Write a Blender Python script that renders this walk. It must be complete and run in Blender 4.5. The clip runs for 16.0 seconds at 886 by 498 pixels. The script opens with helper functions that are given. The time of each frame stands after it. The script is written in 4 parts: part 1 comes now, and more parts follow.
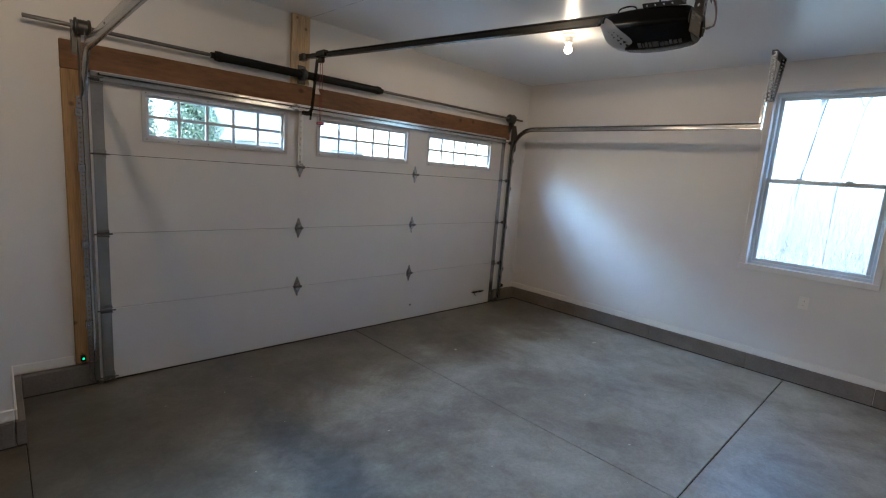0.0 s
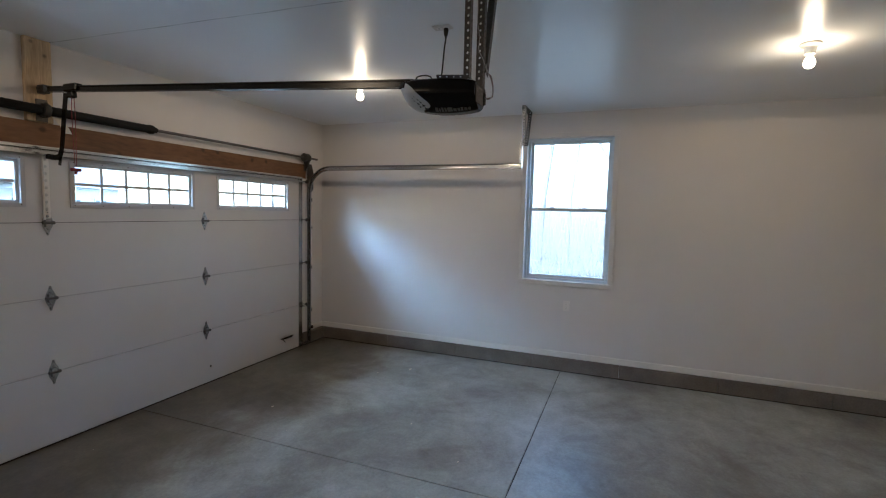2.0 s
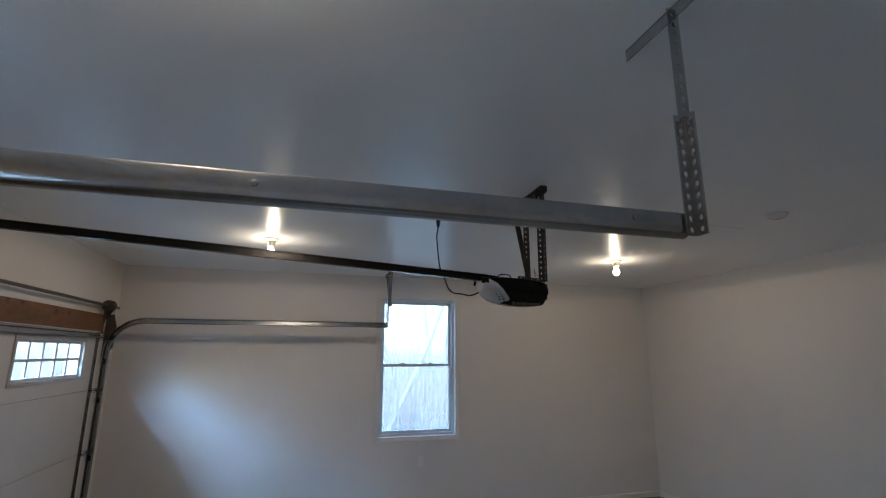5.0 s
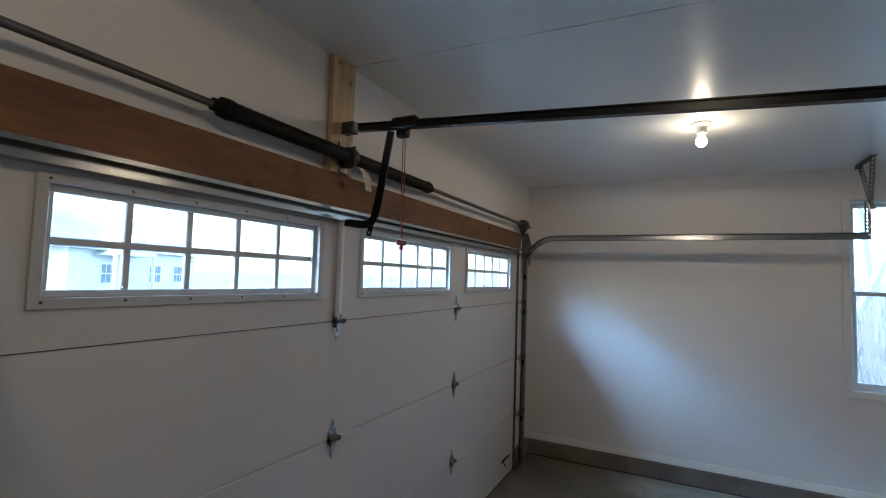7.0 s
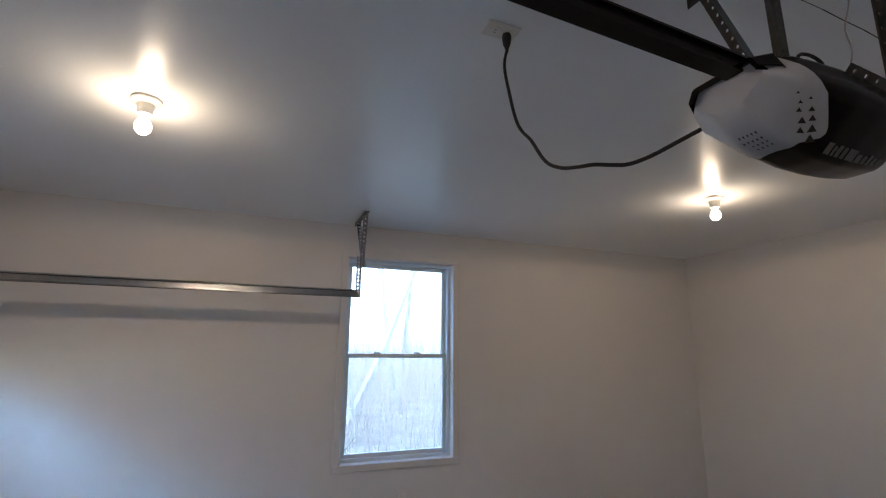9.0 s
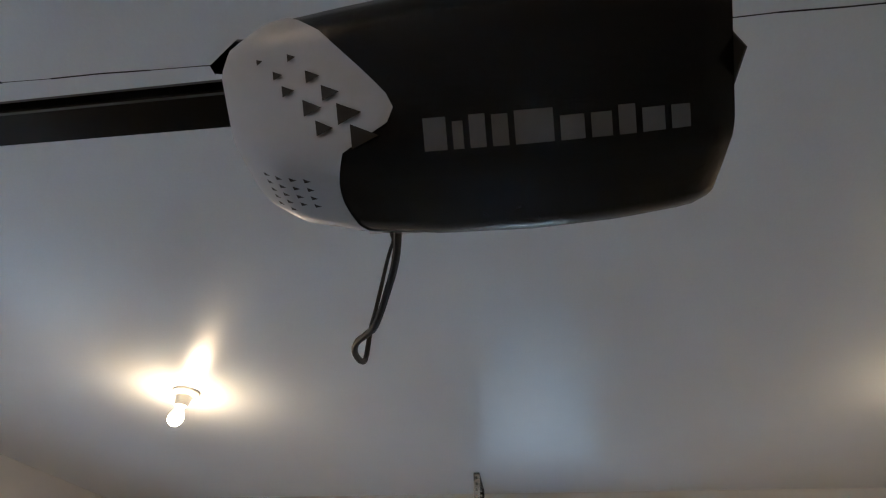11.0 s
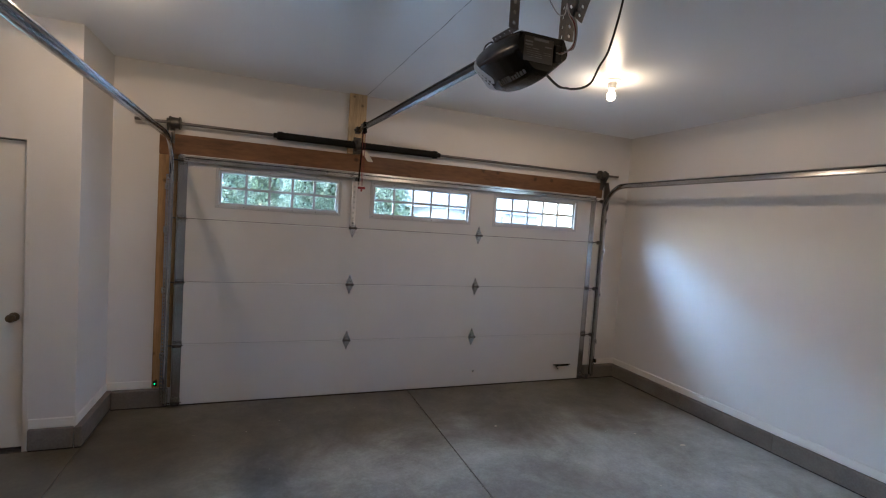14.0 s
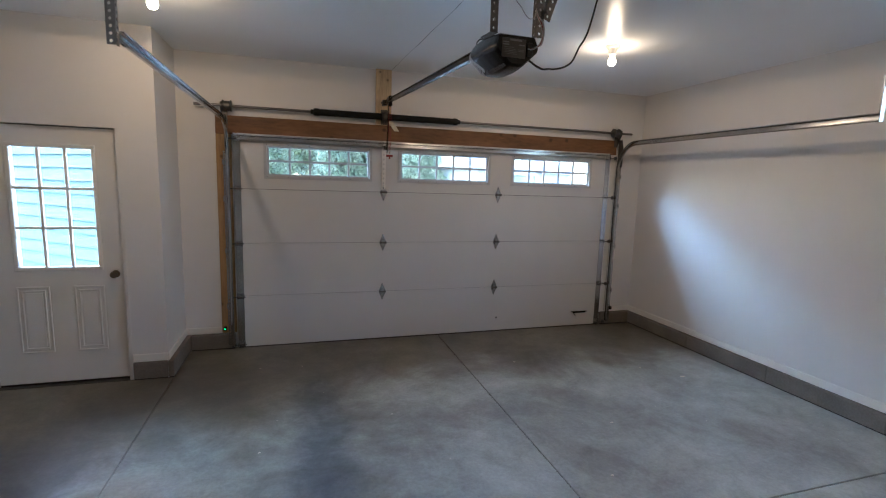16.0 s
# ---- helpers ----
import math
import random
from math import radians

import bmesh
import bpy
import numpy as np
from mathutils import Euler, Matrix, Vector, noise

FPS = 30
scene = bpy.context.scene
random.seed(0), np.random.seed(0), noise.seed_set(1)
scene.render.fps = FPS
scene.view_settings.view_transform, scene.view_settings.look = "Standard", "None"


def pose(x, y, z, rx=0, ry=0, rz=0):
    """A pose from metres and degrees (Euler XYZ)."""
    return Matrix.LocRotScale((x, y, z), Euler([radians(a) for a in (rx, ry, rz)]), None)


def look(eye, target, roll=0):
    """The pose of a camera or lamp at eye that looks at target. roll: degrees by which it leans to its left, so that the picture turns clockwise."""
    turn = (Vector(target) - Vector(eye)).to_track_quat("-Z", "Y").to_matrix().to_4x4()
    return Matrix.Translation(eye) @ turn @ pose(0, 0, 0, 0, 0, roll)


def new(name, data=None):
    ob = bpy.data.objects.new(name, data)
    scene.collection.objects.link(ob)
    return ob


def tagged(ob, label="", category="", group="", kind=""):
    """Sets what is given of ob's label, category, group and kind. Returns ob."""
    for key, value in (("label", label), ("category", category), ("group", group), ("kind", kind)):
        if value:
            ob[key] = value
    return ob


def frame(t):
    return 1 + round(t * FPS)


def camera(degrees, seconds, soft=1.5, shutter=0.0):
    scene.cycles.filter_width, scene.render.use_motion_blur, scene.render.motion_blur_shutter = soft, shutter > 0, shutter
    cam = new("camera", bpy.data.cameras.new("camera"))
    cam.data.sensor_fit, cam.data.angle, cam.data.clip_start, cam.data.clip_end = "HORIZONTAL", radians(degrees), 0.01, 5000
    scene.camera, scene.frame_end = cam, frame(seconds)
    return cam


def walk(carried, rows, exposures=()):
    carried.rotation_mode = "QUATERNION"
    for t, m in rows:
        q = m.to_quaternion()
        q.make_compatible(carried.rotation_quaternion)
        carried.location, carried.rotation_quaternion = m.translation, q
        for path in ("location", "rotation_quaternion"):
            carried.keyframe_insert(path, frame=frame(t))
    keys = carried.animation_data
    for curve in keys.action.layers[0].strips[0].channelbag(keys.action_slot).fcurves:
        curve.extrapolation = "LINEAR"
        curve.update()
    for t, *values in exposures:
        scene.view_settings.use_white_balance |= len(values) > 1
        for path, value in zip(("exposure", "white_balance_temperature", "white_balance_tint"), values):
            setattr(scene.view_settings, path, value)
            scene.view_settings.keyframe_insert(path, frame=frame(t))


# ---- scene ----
cam = camera(86.8, 16.0, soft=1.15)
PATH = [
    (0, (-1.936, -3.858, 1.646), (-0.561, -2.441, 1.324), 4.3),
    (0.5, (-1.909, -3.914, 1.645), (-0.269, -2.805, 1.366), 3.6),
    (1, (-1.902, -3.923, 1.648), (-0.157, -2.977, 1.404), 2.3),
    (1.5, (-1.925, -3.918, 1.684), (-0.134, -3.055, 1.466), 1.4),
    (2, (-2.035, -3.763, 1.743), (-0.178, -3.038, 1.584), 1.4),
    (2.5, (-2.181, -3.448, 1.76), (-0.236, -2.987, 1.698), 1.6),
    (3, (-2.353, -3.177, 1.845), (-0.358, -3.037, 1.889), 2.7),
    (3.2, (-2.399, -3.045, 1.875), (-0.402, -3.059, 1.972), 2.6),
    (5.3, (-2.339, -1.743, 1.95), (-0.458, -2.265, 2.389), 0.1),
    (5.5, (-2.314, -1.641, 1.958), (-0.399, -2.037, 2.381), 0.5),
    (6, (-2.222, -1.486, 1.916), (-0.251, -1.459, 2.252), 1.5),
    (6.5, (-2.009, -1.42, 1.844), (-0.102, -0.856, 2.053), 2.1),
    (7, (-1.738, -1.413, 1.817), (0.046, -0.517, 1.938), 1.9),
    (7.5, (-1.418, -1.372, 1.816), (0.341, -0.427, 1.929), 1.1),
    (8, (-1.055, -1.482, 1.842), (0.862, -0.946, 2.04), 0.3),
    (8.5, (-0.749, -1.773, 1.874), (1.232, -1.856, 2.134), 0.6),
    (9, (-0.500, -2.038, 1.855), (1.321, -2.753, 2.272), 0.5),
    (9.5, (-0.311, -2.312, 1.889), (1.309, -3.260, 2.579), -0.0),
    (9.7, (-0.282, -2.444, 1.895), (1.266, -3.388, 2.739), -0.5),
    (11.8, (-0.206, -3.195, 1.960), (1.103, -2.156, 3.059), 4.1),
    (12, (-0.255, -3.267, 1.911), (1.038, -2.054, 2.837), 3.4),
    (12.5, (-0.411, -3.527, 1.860), (0.788, -2.017, 2.390), 2.9),
    (13, (-0.522, -3.818, 1.784), (0.509, -2.111, 1.934), 3.4),
    (13.5, (-0.666, -4.141, 1.749), (0.132, -2.307, 1.755), 3.6),
    (14, (-0.777, -4.416, 1.71), (-0.059, -2.553, 1.597), 3.9),
    (14.5, (-0.759, -4.693, 1.683), (-0.093, -2.816, 1.493), 3.2),
    (15, (-0.772, -4.87, 1.721), (-0.171, -2.983, 1.442), 2.2),
    (15.5, (-0.819, -4.919, 1.715), (-0.206, -3.035, 1.437), 1.9),
    (16, (-0.835, -4.937, 1.715), (-0.255, -3.044, 1.436), 1.8),
]
EXPOSURE = [(0, 3.71, 5350, 3), (1.5, 3.66, 5300, 3), (3, 3.42, 5300, 4), (5.5, 3.29, 5150, 3), (7.0, 3.31, 5100, 1), (7.6, 3.39, 5050, 2), (8.5, 3.37, 5300, 4), (9, 3.34, 5450, 8), (9.7, 3.29, 5550, 7), (11.8, 3.95, 5600, 4), (12.1, 3.91, 5500, 4), (12.6, 3.64, 5450, 5), (13.0, 3.58, 5450, 4), (13.5, 3.65, 5500, 8), (14.2, 3.76, 5500, 8), (16, 3.79, 5400, 6)]
walk(cam, [(t, look(eye, target, roll)) for t, eye, target, roll in PATH], EXPOSURE)

# ---- light ----
world = bpy.data.worlds.new("sky")
scene.world = world
world.use_nodes = True
wn = world.node_tree.nodes
sky = wn.new("ShaderNodeTexSky")
sky.sky_type = "NISHITA"
sky.sun_disc = False
sky.sun_elevation = radians(36)
sky.sun_rotation = radians(-64)
sky.air_density, sky.dust_density = 1.0, 2.0
wn["Background"].inputs["Strength"].default_value = 0.15
world.node_tree.links.new(sky.outputs["Color"], wn["Background"].inputs["Color"])

sun = new("sun", bpy.data.lights.new("sun", "SUN"))
sun.data.energy, sun.data.angle, sun.data.color = 2.0, radians(46), (0.42, 0.70, 1.0)
sun.matrix_world = look((-7.27, 3.55, 5.88), (0, 0, 0))


# ---- materials ----
def material(name, color, rough=0.6, metal=0.0, var=0.12, scale=3.0, fine=60.0, bump=0.1, warm=None, spec=0.5, coat=0.0, stretch=(1, 1, 1), per_object=0.0, rv=0.08):
    """Procedural surface: broad stains and fine grain on the base colour, roughness and relief."""
    m = bpy.data.materials.new(name)
    m.use_nodes = True
    n, l = m.node_tree.nodes, m.node_tree.links
    b = n["Principled BSDF"]
    b.inputs["Metallic"].default_value = metal
    b.inputs["Specular IOR Level"].default_value = spec
    b.inputs["Coat Weight"].default_value = coat
    tc = n.new("ShaderNodeTexCoord")
    mp = n.new("ShaderNodeMapping")
    mp.inputs["Scale"].default_value = stretch
    l.new(tc.outputs["Object"], mp.inputs["Vector"])
    big = n.new("ShaderNodeTexNoise")
    big.inputs["Scale"].default_value, big.inputs["Detail"].default_value, big.inputs["Roughness"].default_value = scale, 6, 0.6
    small = n.new("ShaderNodeTexNoise")
    small.inputs["Scale"].default_value, small.inputs["Detail"].default_value = fine, 4
    for t in (big, small):
        l.new(mp.outputs["Vector"], t.inputs["Vector"])
    mix = n.new("ShaderNodeMix")
    mix.inputs["Factor"].default_value = 0.35
    l.new(big.outputs["Fac"], mix.inputs["A"])
    l.new(small.outputs["Fac"], mix.inputs["B"])
    ramp = n.new("ShaderNodeValToRGB")
    dark = [c * (1 - var * 1.6) for c in color]
    light = [min(1, c * (1 + var)) for c in (warm or color)]
    ramp.color_ramp.elements[0].position, ramp.color_ramp.elements[0].color = 0.3, (*dark, 1)
    ramp.color_ramp.elements[1].position, ramp.color_ramp.elements[1].color = 0.7, (*light, 1)
    l.new(mix.outputs["Result"], ramp.inputs["Fac"])
    out = ramp.outputs["Color"]
    if per_object:
        info = n.new("ShaderNodeObjectInfo")
        hsv = n.new("ShaderNodeHueSaturation")
        mr = n.new("ShaderNodeMapRange")
        mr.inputs["To Min"].default_value, mr.inputs["To Max"].default_value = 1 - per_object, 1 + per_object
        l.new(info.outputs["Random"], mr.inputs["Value"])
        l.new(mr.outputs["Result"], hsv.inputs["Value"])
        l.new(out, hsv.inputs["Color"])
        out = hsv.outputs["Color"]
    l.new(out, b.inputs["Base Color"])
    rr = n.new("ShaderNodeMapRange")
    rr.inputs["To Min"].default_value, rr.inputs["To Max"].default_value = max(0.03, rough - rv), min(1, rough + rv)
    l.new(mix.outputs["Result"], rr.inputs["Value"])
    l.new(rr.outputs["Result"], b.inputs["Roughness"])
    if bump:
        bp = n.new("ShaderNodeBump")
        bp.inputs["Strength"].default_value, bp.inputs["Distance"].default_value = bump, 0.004
        l.new(small.outputs["Fac"], bp.inputs["Height"])
        l.new(bp.outputs["Normal"], b.inputs["Normal"])
    return m


def concrete_material(name):
    """Trowelled concrete: cloudy burnish marks, darker stains and pale smears, with an uneven sheen."""
    m = bpy.data.materials.new(name)
    m.use_nodes = True
    n, l = m.node_tree.nodes, m.node_tree.links
    b = n["Principled BSDF"]
    tc = n.new("ShaderNodeTexCoord")

    def noise_tex(scale, detail, rough, distort):
        t = n.new("ShaderNodeTexNoise")
        for k, v in (("Scale", scale), ("Detail", detail), ("Roughness", rough), ("Distortion", distort)):
            t.inputs[k].default_value = v
        l.new(tc.outputs["Object"], t.inputs["Vector"])
        return t.outputs["Fac"]

    def ramp(fac, stops):
        r = n.new("ShaderNodeValToRGB")
        r.color_ramp.elements[0].position, r.color_ramp.elements[0].color = stops[0][0], (*stops[0][1], 1)
        r.color_ramp.elements[1].position, r.color_ramp.elements[1].color = stops[-1][0], (*stops[-1][1], 1)
        for p, c in stops[1:-1]:
            r.color_ramp.elements.new(p).color = (*c, 1)
        l.new(fac, r.inputs["Fac"])
        return r.outputs["Color"]

    def multiply(a, c, f):
        x = n.new("ShaderNodeMix")
        x.data_type, x.blend_type = "RGBA", "MULTIPLY"
        x.inputs["Factor"].default_value = f
        l.new(a, x.inputs["A"])
        l.new(c, x.inputs["B"])
        return x.outputs["Result"]
    def math_node(op, a, c):
        q = n.new("ShaderNodeMath")
        q.operation = op
        for k, v in enumerate((a, c)):
            if isinstance(v, float):
                q.inputs[k].default_value = v
            else:
                l.new(v, q.inputs[k])
        return q.outputs[0]
    cloud = noise_tex(0.8, 7, 0.60, 0.5)
    base = ramp(cloud, [(0.33, (0.195, 0.190, 0.165)), (0.46, (0.310, 0.322, 0.298)), (0.56, (0.395, 0.422, 0.402)), (0.68, (0.455, 0.495, 0.475))])
    smear = ramp(noise_tex(2.8, 7, 0.62, 0.9), [(0.32, (0.74, 0.73, 0.72)), (0.50, (0.98, 0.98, 0.98)), (0.66, (1.14, 1.15, 1.15))])
    # shade along the door put into a brown tone, and one dark tyre smear
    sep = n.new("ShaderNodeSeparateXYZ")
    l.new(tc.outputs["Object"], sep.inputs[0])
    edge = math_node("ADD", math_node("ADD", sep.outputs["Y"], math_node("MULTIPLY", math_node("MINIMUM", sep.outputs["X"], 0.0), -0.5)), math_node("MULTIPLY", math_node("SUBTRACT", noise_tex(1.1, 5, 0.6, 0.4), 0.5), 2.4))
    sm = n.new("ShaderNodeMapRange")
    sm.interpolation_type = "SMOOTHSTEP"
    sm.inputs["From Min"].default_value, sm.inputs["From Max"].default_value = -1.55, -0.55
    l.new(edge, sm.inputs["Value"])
    door_shade = ramp(sm.outputs["Result"], [(0.0, (1.0, 1.0, 1.0)), (1.0, (0.41, 0.35, 0.28))])
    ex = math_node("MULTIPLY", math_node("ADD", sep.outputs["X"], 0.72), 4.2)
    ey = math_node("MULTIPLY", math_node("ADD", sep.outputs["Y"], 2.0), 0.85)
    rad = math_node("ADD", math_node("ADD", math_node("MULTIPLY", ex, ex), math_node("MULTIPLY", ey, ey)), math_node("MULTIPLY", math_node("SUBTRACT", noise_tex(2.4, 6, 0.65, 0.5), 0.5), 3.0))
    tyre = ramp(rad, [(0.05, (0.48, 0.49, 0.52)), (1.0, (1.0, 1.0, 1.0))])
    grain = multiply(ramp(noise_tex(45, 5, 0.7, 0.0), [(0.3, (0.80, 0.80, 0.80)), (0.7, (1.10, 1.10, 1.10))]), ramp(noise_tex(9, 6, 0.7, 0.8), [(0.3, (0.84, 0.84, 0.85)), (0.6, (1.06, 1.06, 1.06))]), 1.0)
    l.new(multiply(multiply(multiply(multiply(base, smear, 0.9), door_shade, 1.0), tyre, 1.0), grain, 0.9), b.inputs["Base Color"])
    rr = n.new("ShaderNodeMapRange")
    rr.inputs["To Min"].default_value, rr.inputs["To Max"].default_value = 0.28, 0.50
    l.new(noise_tex(1.6, 5, 0.55, 0.3), rr.inputs["Value"])
    l.new(rr.outputs["Result"], b.inputs["Roughness"])
    bp = n.new("ShaderNodeBump")
    bp.inputs["Strength"].default_value, bp.inputs["Distance"].default_value = 0.06, 0.004
    l.new(noise_tex(14, 5, 0.6, 0.3), bp.inputs["Height"])
    l.new(bp.outputs["Normal"], b.inputs["Normal"])
    return m


def glass_material(name, tint=(1, 1, 1), rough=0.0):
    m = bpy.data.materials.new(name)
    m.use_nodes = True
    b = m.node_tree.nodes["Principled BSDF"]
    b.inputs["Base Color"].default_value = (*tint, 1)
    b.inputs["Transmission Weight"].default_value = 1
    b.inputs["Roughness"].default_value = rough
    b.inputs["IOR"].default_value = 1.05
    return m


def glow(name, color, strength):
    m = bpy.data.materials.new(name)
    m.use_nodes = True
    b = m.node_tree.nodes["Principled BSDF"]
    b.inputs["Base Color"].default_value = (*color, 1)
    b.inputs["Emission Color"].default_value = (*color, 1)
    b.inputs["Emission Strength"].default_value = strength
    return m


WALL = material("wall_paint", (0.70, 0.682, 0.664), 0.55, var=0.03, scale=1.2, fine=180, bump=0.12)
CEIL = material("ceiling_paint", (0.84, 0.858, 0.865), 0.31, var=0.03, scale=0.9, fine=140, bump=0.05, spec=0.5, rv=0.02)
TRIM = material("trim_paint", (0.78, 0.76, 0.72), 0.4, var=0.03, scale=4, fine=120, bump=0.05)
DOORWHITE = material("door_panel_steel", (0.60, 0.583, 0.562), 0.42, var=0.03, scale=2.0, fine=220, bump=0.10)
FRAMEWHITE = material("window_frame_plastic", (0.47, 0.472, 0.475), 0.35, var=0.03, scale=5, fine=90, bump=0.03)
FRAMEGREY = material("sash_plastic", (0.50, 0.51, 0.52), 0.4, var=0.04, scale=5, fine=90, bump=0.03)
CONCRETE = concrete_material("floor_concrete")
STEM = material("stem_wall_concrete", (0.18, 0.155, 0.13), 0.75, var=0.25, scale=3.0, fine=70, bump=0.35, per_object=0.08)
JOINT = material("joint_dirt_and_shade", (0.03, 0.028, 0.026), 0.9, var=0.2, scale=8, fine=60, bump=0.1)
HEADER = material("header_beam_wood", (0.160, 0.076, 0.030), 0.7, var=0.30, scale=2.8, fine=22, bump=0.2, warm=(0.195, 0.095, 0.039), stretch=(0.5, 2, 2.2))
JAMB = material("jamb_wood", (0.33, 0.19, 0.075), 0.6, var=0.30, scale=2.4, fine=24, bump=0.25, warm=(0.40, 0.25, 0.11), stretch=(6, 6, 0.35))
PINE = material("pine_block_wood", (0.47, 0.335, 0.185), 0.65, var=0.22, scale=3.0, fine=24, bump=0.2, warm=(0.54, 0.41, 0.25), stretch=(6, 6, 0.5))
GALV = material("galvanized_steel", (0.46, 0.47, 0.48), 0.20, metal=1.0, var=0.10, scale=9, fine=70, bump=0.05)
DARKSTEEL = material("dark_steel", (0.10, 0.095, 0.09), 0.4, metal=0.8, var=0.25, scale=14, fine=80, bump=0.08)
SHAFTSTEEL = material("grey_shaft_steel", (0.16, 0.15, 0.145), 0.42, metal=0.8, var=0.2, scale=14, fine=80, bump=0.06)
BLACKMETAL = material("black_painted_steel", (0.007, 0.0067, 0.0067), 0.24, var=0.2, scale=10, fine=70, bump=0.04, spec=0.28)
BLACKPLASTIC = material("black_plastic", (0.0045, 0.0045, 0.005), 0.25, var=0.15, scale=7, fine=160, bump=0.05, spec=0.25)
BLACKFOAM = material("black_spring_cover", (0.010, 0.010, 0.010), 0.6, var=0.2, scale=20, fine=90, bump=0.3, spec=0.2)
LENS = material("white_lens_plastic", (0.46, 0.47, 0.49), 0.45, var=0.04, scale=8, fine=90, bump=0.03)
SILVERINK = material("silver_print", (0.11, 0.11, 0.11), 0.5, var=0.08, scale=20, fine=90, bump=0)
LABELINK = material("label_print", (0.022, 0.021, 0.02), 0.5, var=0.1, scale=20, fine=90, bump=0)
REDPLASTIC = material("red_plastic", (0.20, 0.016, 0.016), 0.4, var=0.1, scale=20, fine=90, bump=0.05)
PORCELAIN = material("white_porcelain", (0.8, 0.78, 0.74), 0.25, var=0.02, scale=10, fine=60, bump=0.02)
BRONZE = material("aged_bronze", (0.20, 0.15, 0.10), 0.35, metal=0.9, var=0.2, scale=20, fine=90, bump=0.05)
RUBBER = material("black_rubber", (0.018, 0.018, 0.018), 0.7, var=0.2, scale=15, fine=90, bump=0.1)
PAPER = material("paper_tag", (0.72, 0.67, 0.57), 0.8, var=0.08, scale=15, fine=90, bump=0.1)
WIRE = material("grey_wire", (0.4, 0.38, 0.36), 0.5, var=0.1, scale=20, fine=90, bump=0)
SIDING = material("aqua_siding", (0.105, 0.175, 0.180), 0.7, var=0.05, scale=3, fine=50, bump=0.1, spec=0.08)


def add_knots(m, scale, radius):
    """Dark round knots scattered over an upright board."""
    n, l = m.node_tree.nodes, m.node_tree.links
    b = n["Principled BSDF"]
    old = b.inputs["Base Color"].links[0].from_socket
    tc, sep, com = n.new("ShaderNodeTexCoord"), n.new("ShaderNodeSeparateXYZ"), n.new("ShaderNodeCombineXYZ")
    l.new(tc.outputs["Object"], sep.inputs[0])
    l.new(sep.outputs["X"], com.inputs["X"])
    l.new(sep.outputs["Z"], com.inputs["Y"])
    v = n.new("ShaderNodeTexVoronoi")
    v.voronoi_dimensions = "2D"
    v.inputs["Scale"].default_value = scale
    l.new(com.outputs[0], v.inputs["Vector"])
    mr = n.new("ShaderNodeMapRange")
    mr.interpolation_type = "SMOOTHSTEP"
    mr.inputs["From Min"].default_value, mr.inputs["From Max"].default_value = radius * scale * 0.35, radius * scale * 1.6
    mr.inputs["To Min"].default_value, mr.inputs["To Max"].default_value = 0.45, 1.0
    l.new(v.outputs["Distance"], mr.inputs["Value"])
    mix = n.new("ShaderNodeMix")
    mix.data_type, mix.blend_type = "RGBA", "MULTIPLY"
    mix.inputs["Factor"].default_value = 1.0
    l.new(old, mix.inputs["A"])
    l.new(mr.outputs["Result"], mix.inputs["B"])
    l.new(mix.outputs["Result"], b.inputs["Base Color"])


add_knots(HEADER, 3.0, 0.020)
add_knots(JAMB, 4.0, 0.014)
add_knots(PINE, 4.5, 0.012)
GLASS = glass_material("window_glass", (0.97, 0.99, 1.0))
BULB = glow("lit_bulb", (1.0, 0.74, 0.46), 4.0)
GREENLED = glow("green_led", (0.05, 1.0, 0.25), 0.35)
ASPHALT = material("asphalt", (0.09, 0.09, 0.09), 0.85, var=0.2, scale=1, fine=30, bump=0.3)
DRIVE = material("driveway_concrete", (0.36, 0.35, 0.33), 0.8, var=0.15, scale=0.8, fine=20, bump=0.2)
GRASS = material("lawn", (0.15, 0.135, 0.11), 0.9, var=0.35, scale=0.6, fine=12, bump=0.6)
BARK = material("bark", (0.14, 0.135, 0.13), 0.9, var=0.3, scale=4, fine=30, bump=0.5, stretch=(3, 3, 0.6))
LEAF = material("leaves", (0.25, 0.275, 0.20), 0.6, var=0.35, scale=2, fine=10, bump=0)
# thin leaves let light through
ln, ll = LEAF.node_tree.nodes, LEAF.node_tree.links
tl, ml = ln.new("ShaderNodeBsdfTranslucent"), ln.new("ShaderNodeMixShader")
tl.inputs["Color"].default_value = (0.62, 0.67, 0.52, 1)
ml.inputs[0].default_value = 0.75
ll.new(ln["Principled BSDF"].outputs[0], ml.inputs[1])
ll.new(tl.outputs[0], ml.inputs[2])
ll.new(ml.outputs[0], ln["Material Output"].inputs["Surface"])
HOUSEPANE = material("house_window_glass", (0.20, 0.23, 0.26), 0.15, var=0.1, scale=2, fine=20, bump=0)
TWIG = material("pale_twigs", (0.15, 0.132, 0.115), 0.9, var=0.05, scale=2, fine=10, bump=0)
ROOF = material("roof_shingle", (0.40, 0.39, 0.38), 0.9, var=0.2, scale=3, fine=20, bump=0.4)
CARBLUE = material("car_paint", (0.04, 0.09, 0.22), 0.25, var=0.05, scale=3, fine=60, bump=0, coat=0.6)
CARGLASS = material("car_glass", (0.02, 0.025, 0.03), 0.1, var=0.05, scale=3, fine=60, bump=0)


# ---- mesh helpers ----
def thing(name, loc, label, category, group="", kind=""):
    ob = new(name)
    ob.empty_display_size = 0.05
    ob.location = loc
    return tagged(ob, label, category, group, kind)


